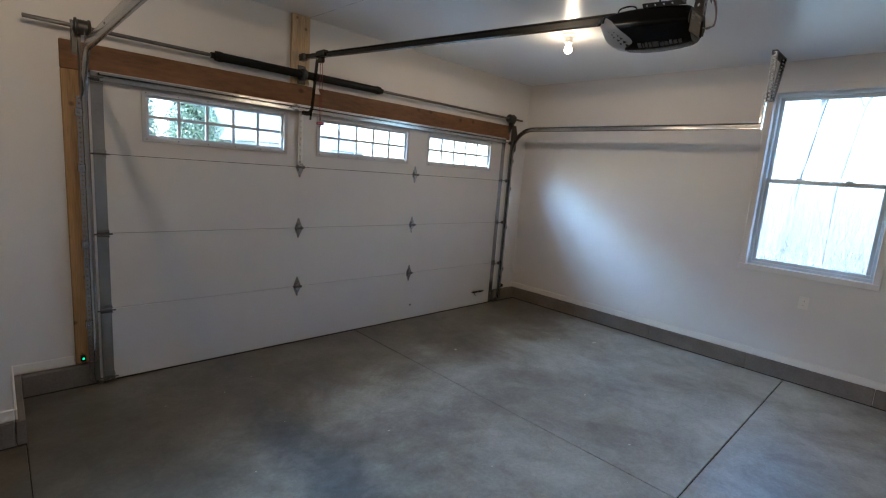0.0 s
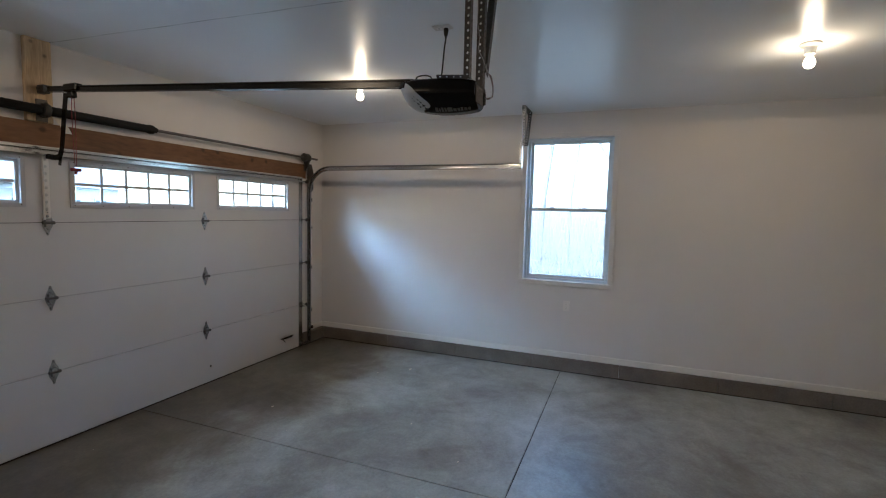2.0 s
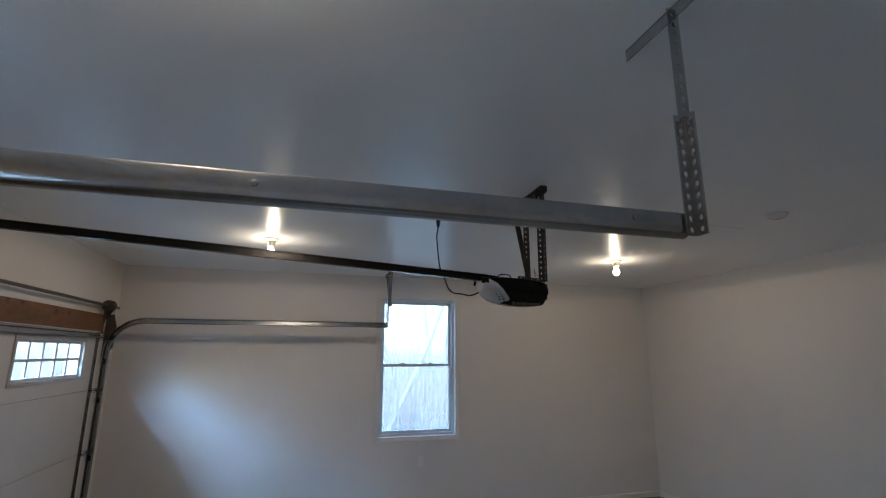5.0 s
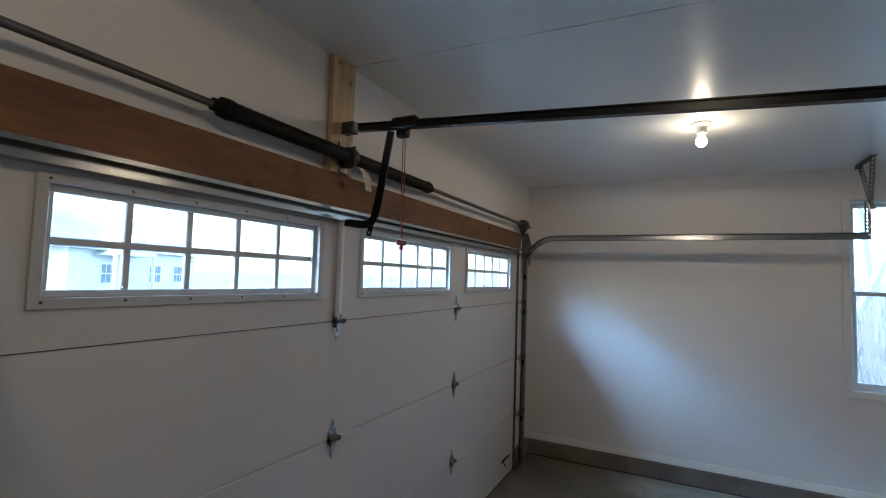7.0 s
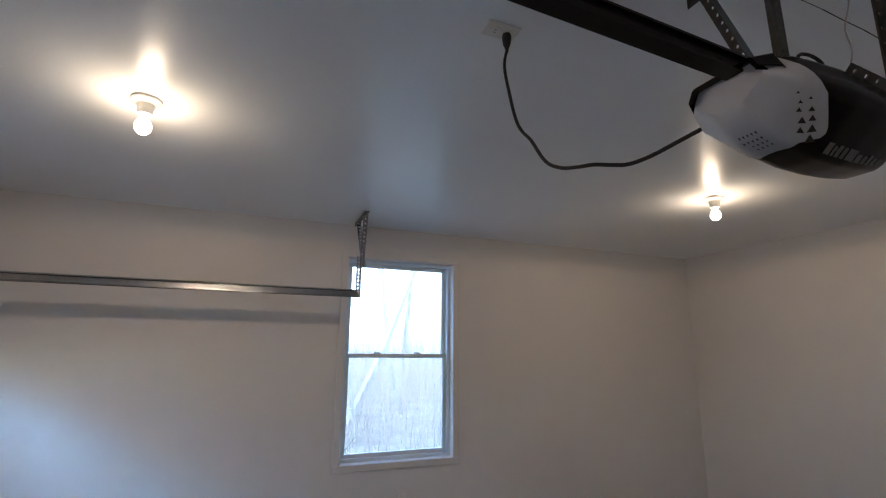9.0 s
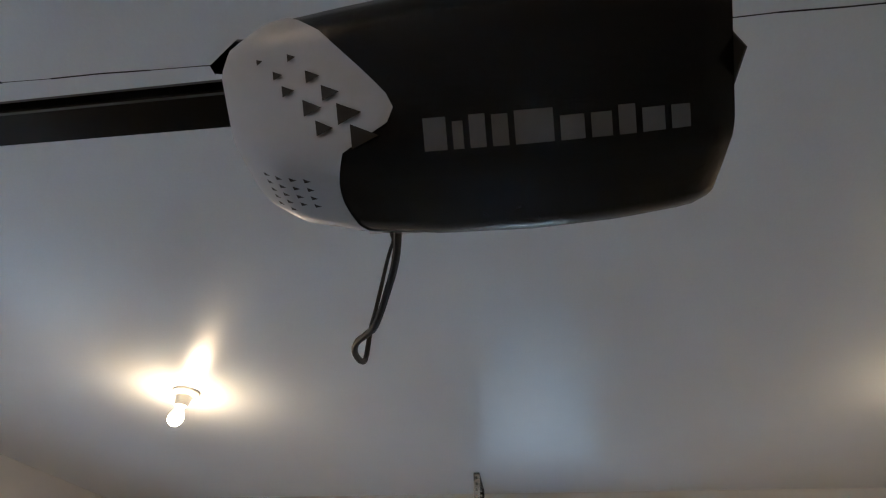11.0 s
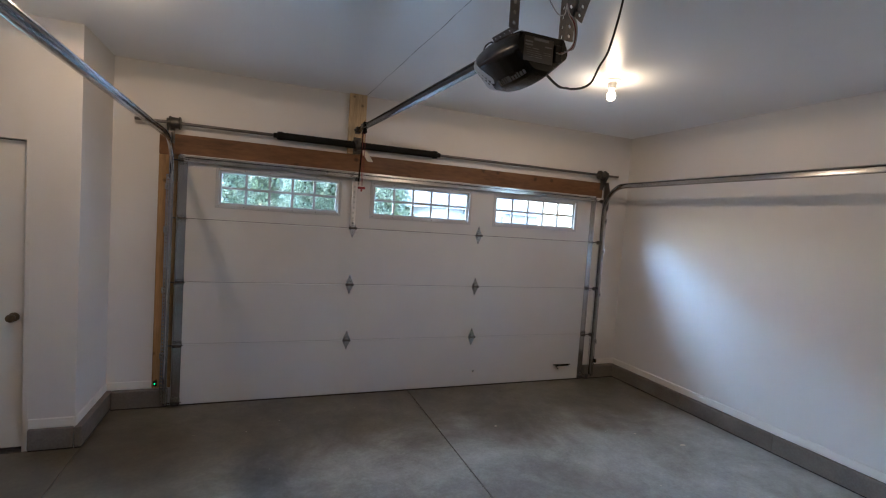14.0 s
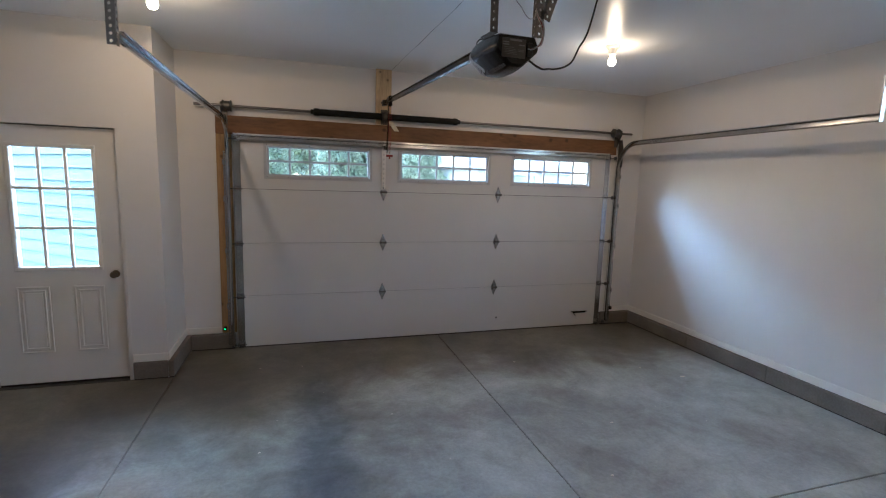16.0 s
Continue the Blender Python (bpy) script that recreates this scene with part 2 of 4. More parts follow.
def part(name, bm, mat, parent=None, label="", smooth=False):
    me = bpy.data.meshes.new(name)
    bmesh.ops.recalc_face_normals(bm, faces=bm.faces)
    bm.to_mesh(me)
    bm.free()
    me.materials.append(mat)
    if smooth:
        me.polygons.foreach_set("use_smooth", [True] * len(me.polygons))
        me.set_sharp_from_angle(angle=radians(35))
    ob = new(name, me)
    if parent:
        ob.parent = parent
    if label:
        tagged(ob, label)
    return ob


def box(bm, x0, y0, z0, x1, y1, z1, bevel=0.0):
    v = [bm.verts.new((x, y, z)) for z in (z0, z1) for y in (y0, y1) for x in (x0, x1)]
    f = [bm.faces.new([v[i] for i in q]) for q in ((0, 2, 3, 1), (4, 5, 7, 6), (0, 1, 5, 4), (2, 6, 7, 3), (0, 4, 6, 2), (1, 3, 7, 5))]
    if bevel:
        es = list({e for a in f for e in a.edges})
        bmesh.ops.bevel(bm, geom=es, offset=bevel, segments=1, affect="EDGES")
    return bm


def B(*a, bevel=0.0):
    return box(bmesh.new(), *a, bevel=bevel)


def tube(bm, pts, r, seg=10, caps=True):
    """A round tube along points; r is one radius or one for each point."""
    pts = [Vector(p) for p in pts]
    rs = r if isinstance(r, (list, tuple)) else [r] * len(pts)
    rings = []
    up = None
    for i, p in enumerate(pts):
        t = (pts[min(i + 1, len(pts) - 1)] - pts[max(i - 1, 0)]).normalized()
        if up is None:
            up = t.orthogonal().normalized()
        up = (up - t * up.dot(t)).normalized()
        side = t.cross(up)
        rings.append([bm.verts.new(p + (up * math.cos(a) + side * math.sin(a)) * rs[i]) for a in (2 * math.pi * k / seg for k in range(seg))])
    for a, b in zip(rings, rings[1:]):
        for k in range(seg):
            bm.faces.new((a[k], a[(k + 1) % seg], b[(k + 1) % seg], b[k]))
    if caps:
        bm.faces.new(rings[0][::-1])
        bm.faces.new(rings[-1])
    return bm


def T(pts, r, seg=10):
    return tube(bmesh.new(), pts, r, seg)


def smooth_curve(pts, n=8):
    """Points of a Catmull-Rom curve through pts."""
    p = [Vector(q) for q in pts]
    p = [2 * p[0] - p[1]] + p + [2 * p[-1] - p[-2]]
    out = []
    for i in range(1, len(p) - 2):
        for k in range(n):
            t = k / n
            out.append(0.5 * ((2 * p[i]) + (p[i + 1] - p[i - 1]) * t + (2 * p[i - 1] - 5 * p[i] + 4 * p[i + 1] - p[i + 2]) * t * t + (3 * p[i] - p[i - 1] - 3 * p[i + 1] + p[i + 2]) * t ** 3))
    out.append(p[-2])
    return out


def sweep(bm, profile, frames):
    """A closed profile of (u, v) carried along frames of (origin, u axis, v axis)."""
    rings = [[bm.verts.new(Vector(o) + Vector(a) * u + Vector(b) * v) for u, v in profile] for o, a, b in frames]
    n = len(profile)
    for a, b in zip(rings, rings[1:]):
        for k in range(n):
            bm.faces.new((a[k], a[(k + 1) % n], b[(k + 1) % n], b[k]))
    bm.faces.new(rings[0][::-1])
    bm.faces.new(rings[-1])
    return bm


def lathe(bm, profile, center, axis="z", seg=20):
    """Turn a profile of (radius, height) about an axis through center."""
    c = Vector(center)
    rings = []
    for r, h in profile:
        ring = []
        for k in range(seg):
            a = 2 * math.pi * k / seg
            u, v = r * math.cos(a), r * math.sin(a)
            ring.append(bm.verts.new(c + Vector({"z": (u, v, h), "x": (h, u, v), "y": (u, h, v)}[axis])))
        rings.append(ring)
    for a, b in zip(rings, rings[1:]):
        for k in range(seg):
            bm.faces.new((a[k], a[(k + 1) % seg], b[(k + 1) % seg], b[k]))
    bm.faces.new(rings[0][::-1])
    bm.faces.new(rings[-1])
    return bm


def perforated(bm, p0, p1, w, thick, side, hole=0.009, pitch=0.032):
    """A strip of steel with a row of holes, from p0 to p1; side is the direction of its width."""
    p0, p1, side = Vector(p0), Vector(p1), Vector(side).normalized()
    t = (p1 - p0)
    length = t.length
    t.normalize()
    nrm = t.cross(side).normalized()
    n = max(1, int(length / pitch))
    step = length / n
    seg = 8

    def P(a, b, c):
        return bm.verts.new(p0 + t * a + side * b + nrm * c)
    for i in range(n):
        a0, a1 = i * step, (i + 1) * step
        am = (a0 + a1) / 2
        layers = []
        for c in (-thick / 2, thick / 2):
            outer = [P(a0, -w / 2, c), P(am, -w / 2, c), P(a1, -w / 2, c), P(a1, 0, c), P(a1, w / 2, c), P(am, w / 2, c), P(a0, w / 2, c), P(a0, 0, c)]
            inner = [P(am + hole * 1.15 * math.cos(q), hole * math.sin(q), c) for q in (math.radians(225 + 45 * k) for k in range(seg))]
            layers.append((outer, inner))
        (o0, i0), (o1, i1) = layers
        for k in range(seg):
            j = (k + 1) % seg
            bm.faces.new((o0[k], o0[j], i0[j], i0[k]))
            bm.faces.new((o1[k], i1[k], i1[j], o1[j]))
            bm.faces.new((i0[k], i0[j], i1[j], i1[k]))
            if k in (0, 1, 4, 5):
                bm.faces.new((o0[k], o1[k], o1[j], o0[j]))
    bmesh.ops.remove_doubles(bm, verts=bm.verts, dist=0.00002)
    return bm


# ---- shell ----
H, XR, XL, YF, YB = 2.842, 3.235, -3.75, 0.045, -6.36
YP, XC = -0.62, -1.925          # wall with the side door, and the corner of the jog
DX0, DX1 = -1.405, 2.715        # garage door opening
PX0, PX1 = -3.12, -2.215      # side door opening
WY0, WY1, WZ0, WZ1 = -3.60, -2.69, 1.005, 2.575   # side window opening
CT = 0.152                     # top of the concrete stem wall


def struct(name, bm, mat, label, category):
    return tagged(part(name, bm, mat), label, category, kind="structure")


def wall(name, boxes, label):
    bm = bmesh.new()
    for b in boxes:
        box(bm, *b)
    return struct(name, bm, WALL, label, "wall")


wall("wall_front", [(XC - 0.0, YF, -0.02, DX0 - 0.02, 0.20, H), (DX1 + 0.02, YF, -0.02, XR, 0.20, H), (DX0 - 0.02, YF, 2.10, DX1 + 0.02, 0.20, H)], "warm white painted drywall above the garage door")
wall("wall_jog", [(XC - 0.12, YP, -0.02, XC, 0.20, H)], "warm white painted drywall return beside the side door")
wall("wall_side_door", [(XL, YP, -0.02, PX0 - 0.03, YP + 0.16, H), (PX1 + 0.03, YP, -0.02, XC - 0.12, YP + 0.16, H), (PX0 - 0.03, YP, 2.08, PX1 + 0.03, YP + 0.16, H)], "warm white painted drywall round the side door")
wall("wall_right", [(XR, YB, -0.02, XR + 0.16, WY0, H), (XR, WY1, -0.02, XR + 0.16, 0.20, H), (XR, WY0, -0.02, XR + 0.16, WY1, WZ0), (XR, WY0, WZ1, XR + 0.16, WY1, H)], "warm white painted drywall with a double-hung window")
wall("wall_back", [(XL, YB - 0.16, -0.02, XR + 0.16, YB, H)], "plain warm white painted drywall")
wall("wall_left", [(XL - 0.16, YB - 0.16, -0.02, XL, YP + 0.16, H)], "plain warm white painted drywall")
struct("ceiling", B(XL - 0.16, YB - 0.16, H, XR + 0.16, 0.20, H + 0.12), CEIL, "grey-white satin painted drywall ceiling", "ceiling")

# ---- garage door ----
CX, SEC = 0.655, 0.533
door = thing("garage_door", (CX, 0, 0), "white four-section steel garage door with three windows, closed", "garage door")
WCX = (-1.300, 0.022, 1.326)
GW, GZ0, GZ1 = 0.478, 1.752, 2.003     # half width and heights of the window glass
HALF = 2.1


def panel_strip(z0, z1):
    """One insulated section with a rounded tongue along its lower edge."""
    bm = B(-HALF, 0, z0 + 0.0014, HALF, 0.041, z1 - 0.0014, bevel=0.003)
    return bm


for i in range(3):
    part("section", panel_strip(i * SEC + 0.01 * (i == 0), (i + 1) * SEC), DOORWHITE, door, "smooth white steel door section")
# added dark strips behind the joints stop light leaks and darken the lines
for i in (1, 2, 3):
    part("joint_backing", B(-HALF + 0.002, 0.008, i * SEC - 0.010, HALF - 0.002, 0.036, i * SEC + 0.010), RUBBER, door, "dark strip added behind the joint between door sections")
bm = bmesh.new()
zb, zt = 3 * SEC + 0.0025, 2.125
edges = [-HALF] + [v for c in WCX for v in (c - GW - 0.02, c + GW + 0.02)] + [HALF]
box(bm, -HALF, 0, zb, HALF, 0.041, GZ0 - 0.02)
box(bm, -HALF, 0, GZ1 + 0.02, HALF, 0.041, zt)
for k in range(0, 8, 2):
    box(bm, edges[k], 0, GZ0 - 0.02, edges[k + 1], 0.041, GZ1 + 0.02)
part("top_section", bm, DOORWHITE, door, "white steel top section with three window openings")
part("bottom_seal", B(-HALF, 0.002, -0.004, HALF, 0.04, 0.011, bevel=0.004), RUBBER, door, "black rubber bottom seal")
for sx in (-1, 1):
    for i in range(4):
        z0, z1 = i * SEC + 0.012, (i + 1) * SEC - 0.006
        x0 = sx * (HALF - 0.062)
        x1 = sx * (HALF + 0.004)
        part("end_stile", B(min(x0, x1), -0.004, z0, max(x0, x1), -0.0005, min(z1, 2.12), bevel=0.001), GALV, door, "galvanized end stile")

bm = bmesh.new()
u_profile = [(-0.0, 0.0), (-0.05, 0.0), (-0.05, 0.014), (-0.047, 0.014), (-0.047, 0.003), (-0.003, 0.003), (-0.003, 0.05), (-0.047, 0.05), (-0.047, 0.039), (-0.05, 0.039), (-0.05, 0.053), (0.0, 0.053)]
sweep(bm, u_profile, [((x, -0.001, 2.062), (0, 1, 0), (0, 0, 1)) for x in (-HALF + 0.04, HALF - 0.04)])
part("strut", bm, GALV, door, "galvanized steel top strut")


def door_window(cx):
    fr = bmesh.new()
    o, i0 = 0.048, 0.008
    x0, x1, z0, z1 = cx - GW, cx + GW, GZ0, GZ1
    # raised inner frame with a step towards the glass
    def ring(bm, a, b, ya, yb):
        box(bm, x0 - a, ya, z1 + b, x1 + a, yb, z1 + a, bevel=0.002)
        box(bm, x0 - a, ya, z0 - a, x1 + a, yb, z0 - b, bevel=0.002)
        box(bm, x0 - a, ya, z0 - b, x0 - b, yb, z1 + b, bevel=0.002)
        box(bm, x1 + b, ya, z0 - b, x1 + a, yb, z1 + b, bevel=0.002)
    ring(fr, o, 0.019, -0.010, 0.0)
    win = part("door_window", fr, FRAMEWHITE, door, "white plastic window frame with ten panes")
    pw, ph, mu = 2 * GW / 5, (GZ1 - GZ0) / 2, 0.011
    g = bmesh.new()
    ring(g, 0.0195, 0.0, 0.012, 0.036)
    for k in range(1, 5):
        box(g, x0 + k * pw - mu, 0.018, z0, x0 + k * pw + mu, 0.034, z1, bevel=0.003)
    box(g, x0, 0.0175, (z0 + z1) / 2 - mu, x1, 0.0345, (z0 + z1) / 2 + mu, bevel=0.003)
    part("muntin_grid", g, FRAMEGREY, win, "grey-white window sash and muntins")
    for k in range(5):
        for j in range(2):
            p = part("pane", B(x0 + k * pw + mu * 0.7, 0.024, z0 + j * ph + mu * 0.6, x0 + (k + 1) * pw - mu * 0.7, 0.028, z0 + (j + 1) * ph - mu * 0.6), GLASS, win)
            p.visible_shadow = False
    for k in range(6):
        for zz in (z0 - 0.03, z1 + 0.03):
            part("screw", lathe(bmesh.new(), [(0.004, 0), (0.004, -0.002), (0.001, -0.003)], (x0 - 0.02 + k * (2 * GW + 0.04) / 5, -0.0101, zz), "y", 8), DARKSTEEL, win)


for c in WCX:
    door_window(c)


def hinge_bm():
    leaf_a, leaf_b, barrel = bmesh.new(), bmesh.new(), bmesh.new()
    for bm, s in ((leaf_a, 1), (leaf_b, -1)):
        prof = [(-0.032, 0.006 * s), (0.032, 0.006 * s), (0.030, 0.026 * s), (0.012, 0.062 * s), (0.006, 0.088 * s), (-0.006, 0.088 * s), (-0.012, 0.062 * s), (-0.030, 0.026 * s)]
        sweep(bm, prof, [((0, y, 0), (1, 0, 0), (0, 0, 1)) for y in (-0.001, -0.0045)])
        sweep(bm, [(-0.020, 0.0 * s), (0.020, 0.0 * s), (0.014, 0.03 * s), (-0.014, 0.03 * s)], [((0, y, 0), (1, 0, 0), (0, 0, 1)) for y in (-0.0045, -0.017)])
        for zz in (0.042, 0.072):
            lathe(bm, [(0.006, -0.0045), (0.006, -0.009), (0.003, -0.010)], (0, 0, s * zz), "y", 6)
    tube(barrel, [(-0.036, -0.017, 0), (0.036, -0.017, 0)], 0.009, 10)
    for x in (-0.03, 0.03):
        tube(barrel, [(x - 0.006, -0.017, 0), (x + 0.006, -0.017, 0)], 0.0125, 10)
    return leaf_a, leaf_b, barrel


for hx in (-0.653, 0.653):
    for hz in (1, 2, 3):
        a, b, c = hinge_bm()
        body = part("hinge", a, GALV, door, "galvanized centre hinge")
        body.location = (hx, 0, hz * SEC)
        part("lower_leaf", b, GALV, body)
        part("hinge_pin", c, DARKSTEEL, body)

for sx in (-1, 1):
    for hz in (0.045, SEC, 2 * SEC, 3 * SEC, 2.07):
        bm = bmesh.new()
        x0, x1 = sorted((sx * (HALF - 0.065), sx * (HALF + 0.005)))
        box(bm, x0, -0.0065, hz - 0.03, x1, -0.0045, hz + 0.03, bevel=0.0008)
        box(bm, x0, -0.05, hz - 0.019, x1, -0.0065, hz - 0.016)
        box(bm, x0, -0.05, hz + 0.016, x1, -0.0065, hz + 0.019)
        rb = part("roller_bracket", bm, GALV, door, "galvanized roller bracket")
        part("roller_stem", T([(sx * (HALF - 0.08), -0.042, hz), (sx * (HALF + 0.05), -0.042, hz)], 0.0055, 8), DARKSTEEL, rb)
        part("roller", lathe(bmesh.new(), [(0.012, -0.008), (0.022, -0.007), (0.022, 0.007), (0.012, 0.008)], (sx * (HALF + 0.045), -0.042, hz), "x", 14), DARKSTEEL, rb, "black roller", smooth=True)

# operator bracket, slide lock and a screw on the door
perf = bmesh.new()
perforated(perf, (-0.655, -0.008, 1.62), (-0.655, -0.008, 2.06), 0.042, 0.003, (1, 0, 0), 0.010, 0.044)
box(perf, -0.678, -0.03, 1.62, -0.675, -0.008, 2.06)
part("operator_bracket", perf, TRIM, door, "white perforated operator bracket")
lk = bmesh.new()
box(lk, 1.752 - 0.02, -0.006, 0.165, 1.752 + 0.16, -0.001, 0.187, bevel=0.001)
tube(lk, [(1.70, -0.012, 0.185), (1.92, -0.012, 0.185)], 0.006, 8)
tube(lk, [(1.735, -0.014, 0.186), (1.733, -0.03, 0.160), (1.755, -0.032, 0.140)], 0.005, 8)
part("slide_lock", lk, BLACKMETAL, door, "black steel slide lock")
part("plug", lathe(bmesh.new(), [(0.011, 0), (0.011, -0.004), (0.004, -0.006)], (0.70, -0.0005, 0.165), "y", 12), GALV, door, "small round metal plug")

# ---- wood round the opening ----
struct("header_beam", B(-1.595, 0.008, 2.112, 2.845, YF - 0.002, 2.285, bevel=0.004), HEADER, "reddish-brown wooden header board above the garage door", "beam")
struct("jamb_left", B(-1.595, 0.012, CT + 0.01, -1.46, YF - 0.002, 2.111, bevel=0.004), JAMB, "tan wooden jamb board beside the garage door", "jamb")
struct("jamb_right", B(2.765, 0.012, CT + 0.01, 2.845, YF - 0.002, 2.111, bevel=0.004), TRIM, "white painted jamb board beside the garage door", "jamb")
tagged(part("ceiling_block", B(-0.086, 0.008, 2.288, 0.074, YF - 0.002, H - 0.002, bevel=0.004), PINE), "pale pine mounting board between header and ceiling", "board")

# ---- tracks ----
RAD = 0.30


def track(name, x, inward, zt, end, label):
    """A rolled steel roller track: up the jamb, round the bend and back under the ceiling."""
    ob = thing(name, (x, -0.042, 0.0), label, "garage door track", "garage door tracks")
    frames = [((0, 0, z), (inward, 0, 0), (0, -1, 0)) for z in (0.05, 0.6, 1.2, zt - RAD)]
    for k in range(1, 10):
        a = math.pi / 2 * k / 10
        frames.append(((0, -RAD + RAD * math.cos(a), zt - RAD + RAD * math.sin(a)), (inward, 0, 0), (0, -math.cos(a), -math.sin(a))))
    frames += [((0, y, zt), (inward, 0, 0), (0, 0, -1)) for y in (-RAD, -0.9, -1.6, end)]
    w, t = 0.029, 0.002
    arc = [radians(a) for a in (15, 30, 45, 60, 75, 90)]
    prof = [(0.020, -w), (0.006, -w), (0.0015, -w + 0.002), (0.0, -w + 0.006), (0.0, w - 0.020)]
    prof += [(0.020 - 0.020 * math.cos(a), w - 0.020 + 0.020 * math.sin(a)) for a in arc]
    prof += [(0.026, w), (0.030, w - 0.004), (0.030, w - 0.012), (0.028, w - 0.012), (0.028, w - 0.005), (0.025, w - t)]
    prof += [(0.020 - 0.018 * math.cos(a), w - 0.020 + 0.018 * math.sin(a)) for a in arc[::-1]]
    prof += [(t, w - 0.020), (t, -w + 0.007), (0.007, -w + t), (0.018, -w + t), (0.022, -w + 0.008), (0.024, -w + 0.008)]
    part("rail", sweep(bmesh.new(), prof, frames), GALV, ob, smooth=True)
    ang = bmesh.new()
    perforated(ang, (-inward * 0.014, 0.0015, 0.05), (-inward * 0.014, 0.0015, 1.95), 0.026, 0.003, (1, 0, 0), 0.0052, 0.030)
    part("mounting_angle", ang, GALV, ob)
    for z in (0.45, 1.0, 1.5, 1.85):
        bb = bmesh.new()
        x0, x1 = sorted((-inward * 0.034, inward * 0.002))
        box(bb, x0, -0.012, z - 0.025, x1, 0.045, z + 0.025, bevel=0.002)
        part("track_bracket", bb, GALV, ob)
        part("bolt", lathe(bmesh.new(), [(0.008, 0.0), (0.008, -0.006), (0.004, -0.008)], (-inward * 0.018, -0.012, z), "y", 6), GALV, ob)
    fl = bmesh.new()
    x0, x1 = sorted((-inward * 0.004, -inward * 0.001))
    sweep(fl, [(-0.045, 1.98), (0.045, 1.86), (0.045, 2.29), (-0.02, 2.29), (-0.05, 2.18)], [((q, 0, 0), (0, 1, 0), (0, 0, 1)) for q in (x0, x1)])
    part("flag_bracket", fl, SHAFTSTEEL, ob)
    for y, z in ((-0.9, zt), (-1.75, zt), (-2.55, zt)):
        part("bolt", lathe(bmesh.new(), [(0.007, inward * 0.001), (0.007, -inward * 0.002), (0.003, -inward * 0.0035)], (0.0, y, z + 0.006), "x", 6), GALV, ob)
    return ob


track("track", -1.502, 1, 2.230, -2.695, "galvanized steel garage door track bending back under the ceiling")
track("track", 2.862, -1, 2.236, -2.66, "galvanized steel garage door track bending back under the ceiling")


def track_hanger(loc, legs, ceil_x, shift, label, foot=0.235, angle_mat=DARKSTEEL):
    """Perforated angle from the end of a track up to a strip on the ceiling, in a narrow V."""
    ob = thing("track_hanger", loc, label, "hanger", "track hangers")
    top = H - loc[2]
    a = bmesh.new()
    perforated(a, (0, 0, 0), (0, 0.0, 0.30), 0.032, 0.003, (0, 1, 0), 0.006, 0.026)
    perforated(a, (-0.0165, -0.0145, 0.0), (-0.0165, -0.0145, 0.30), 0.030, 0.003, (1, 0, 0), 0.006, 0.026)
    part("drop_strap", a, GALV, ob)
    for k, (x, y) in enumerate(legs):
        b = bmesh.new()
        o, zf = 0.02 * k, 0.235 if k else foot
        perforated(b, (0.005 + o, -0.02 - 0.02 * k, zf), (x, y, top - 0.006), 0.034, 0.003, (0, 1, 0), 0.0075, 0.033)
        perforated(b, (0.0205 + o, -0.037 - 0.02 * k, zf), (x + 0.0155, y - 0.017, top - 0.006), 0.028, 0.003, (1, 0, 0), 0.006, 0.033)
        part("brace", b, GALV, ob)
    d = bmesh.new()
    perforated(d, (ceil_x[0], shift, top - 0.0025), (ceil_x[1], shift, top - 0.0025), 0.036, 0.003, (0, 1, 0), 0.0075, 0.035)
    box(d, ceil_x[0], shift + 0.015, top - 0.038, ceil_x[1], shift + 0.018, top - 0.002)
    part("ceiling_angle", d, angle_mat, ob)
    return ob


track_hanger((-1.507, -2.738, 2.203), ((0.03, -0.045),), (-0.12, 0.22), -0.06, "perforated galvanized steel hanger bolted to the ceiling", 0.27, GALV)
track_hanger((2.866, -2.70, 2.21), ((-0.06, -0.025), (0.24, -0.03)), (-0.085, 0.285), -0.028, "perforated galvanized steel hanger bolted to the ceiling")

# ---- torsion shaft ----
SZ, SY = 2.365, -0.036
shaft = thing("torsion_shaft", (0, SY, SZ), "steel torsion shaft with black-sleeved springs above the door", "torsion shaft")
part("shaft", T([(-1.76, 0, 0), (3.01, 0, 0)], 0.0127, 14), SHAFTSTEEL, shaft, smooth=True)
for x0, x1 in ((-0.67, -0.03), (0.03, 0.75)):
    n = 40
    pts = [(x0 + (x1 - x0) * k / n, 0, 0) for k in range(n + 1)]
    part("spring", T(pts, [0.031 + 0.0022 * (k % 2) for k in range(n + 1)], 16), BLACKFOAM, shaft, "black-sleeved torsion spring", smooth=True)
    xe = x0 if x0 < 0 and x0 < -0.1 else x1
    s = -1 if xe < 0 else 1
    part("winding_cone", lathe(bmesh.new(), [(0.034, -0.02 * s), (0.037, 0.0), (0.034, 0.03 * s), (0.022, 0.035 * s), (0.022, 0.06 * s), (0.014, 0.062 * s)], (xe, 0, 0), "x", 14), BLACKFOAM, shaft, smooth=True)
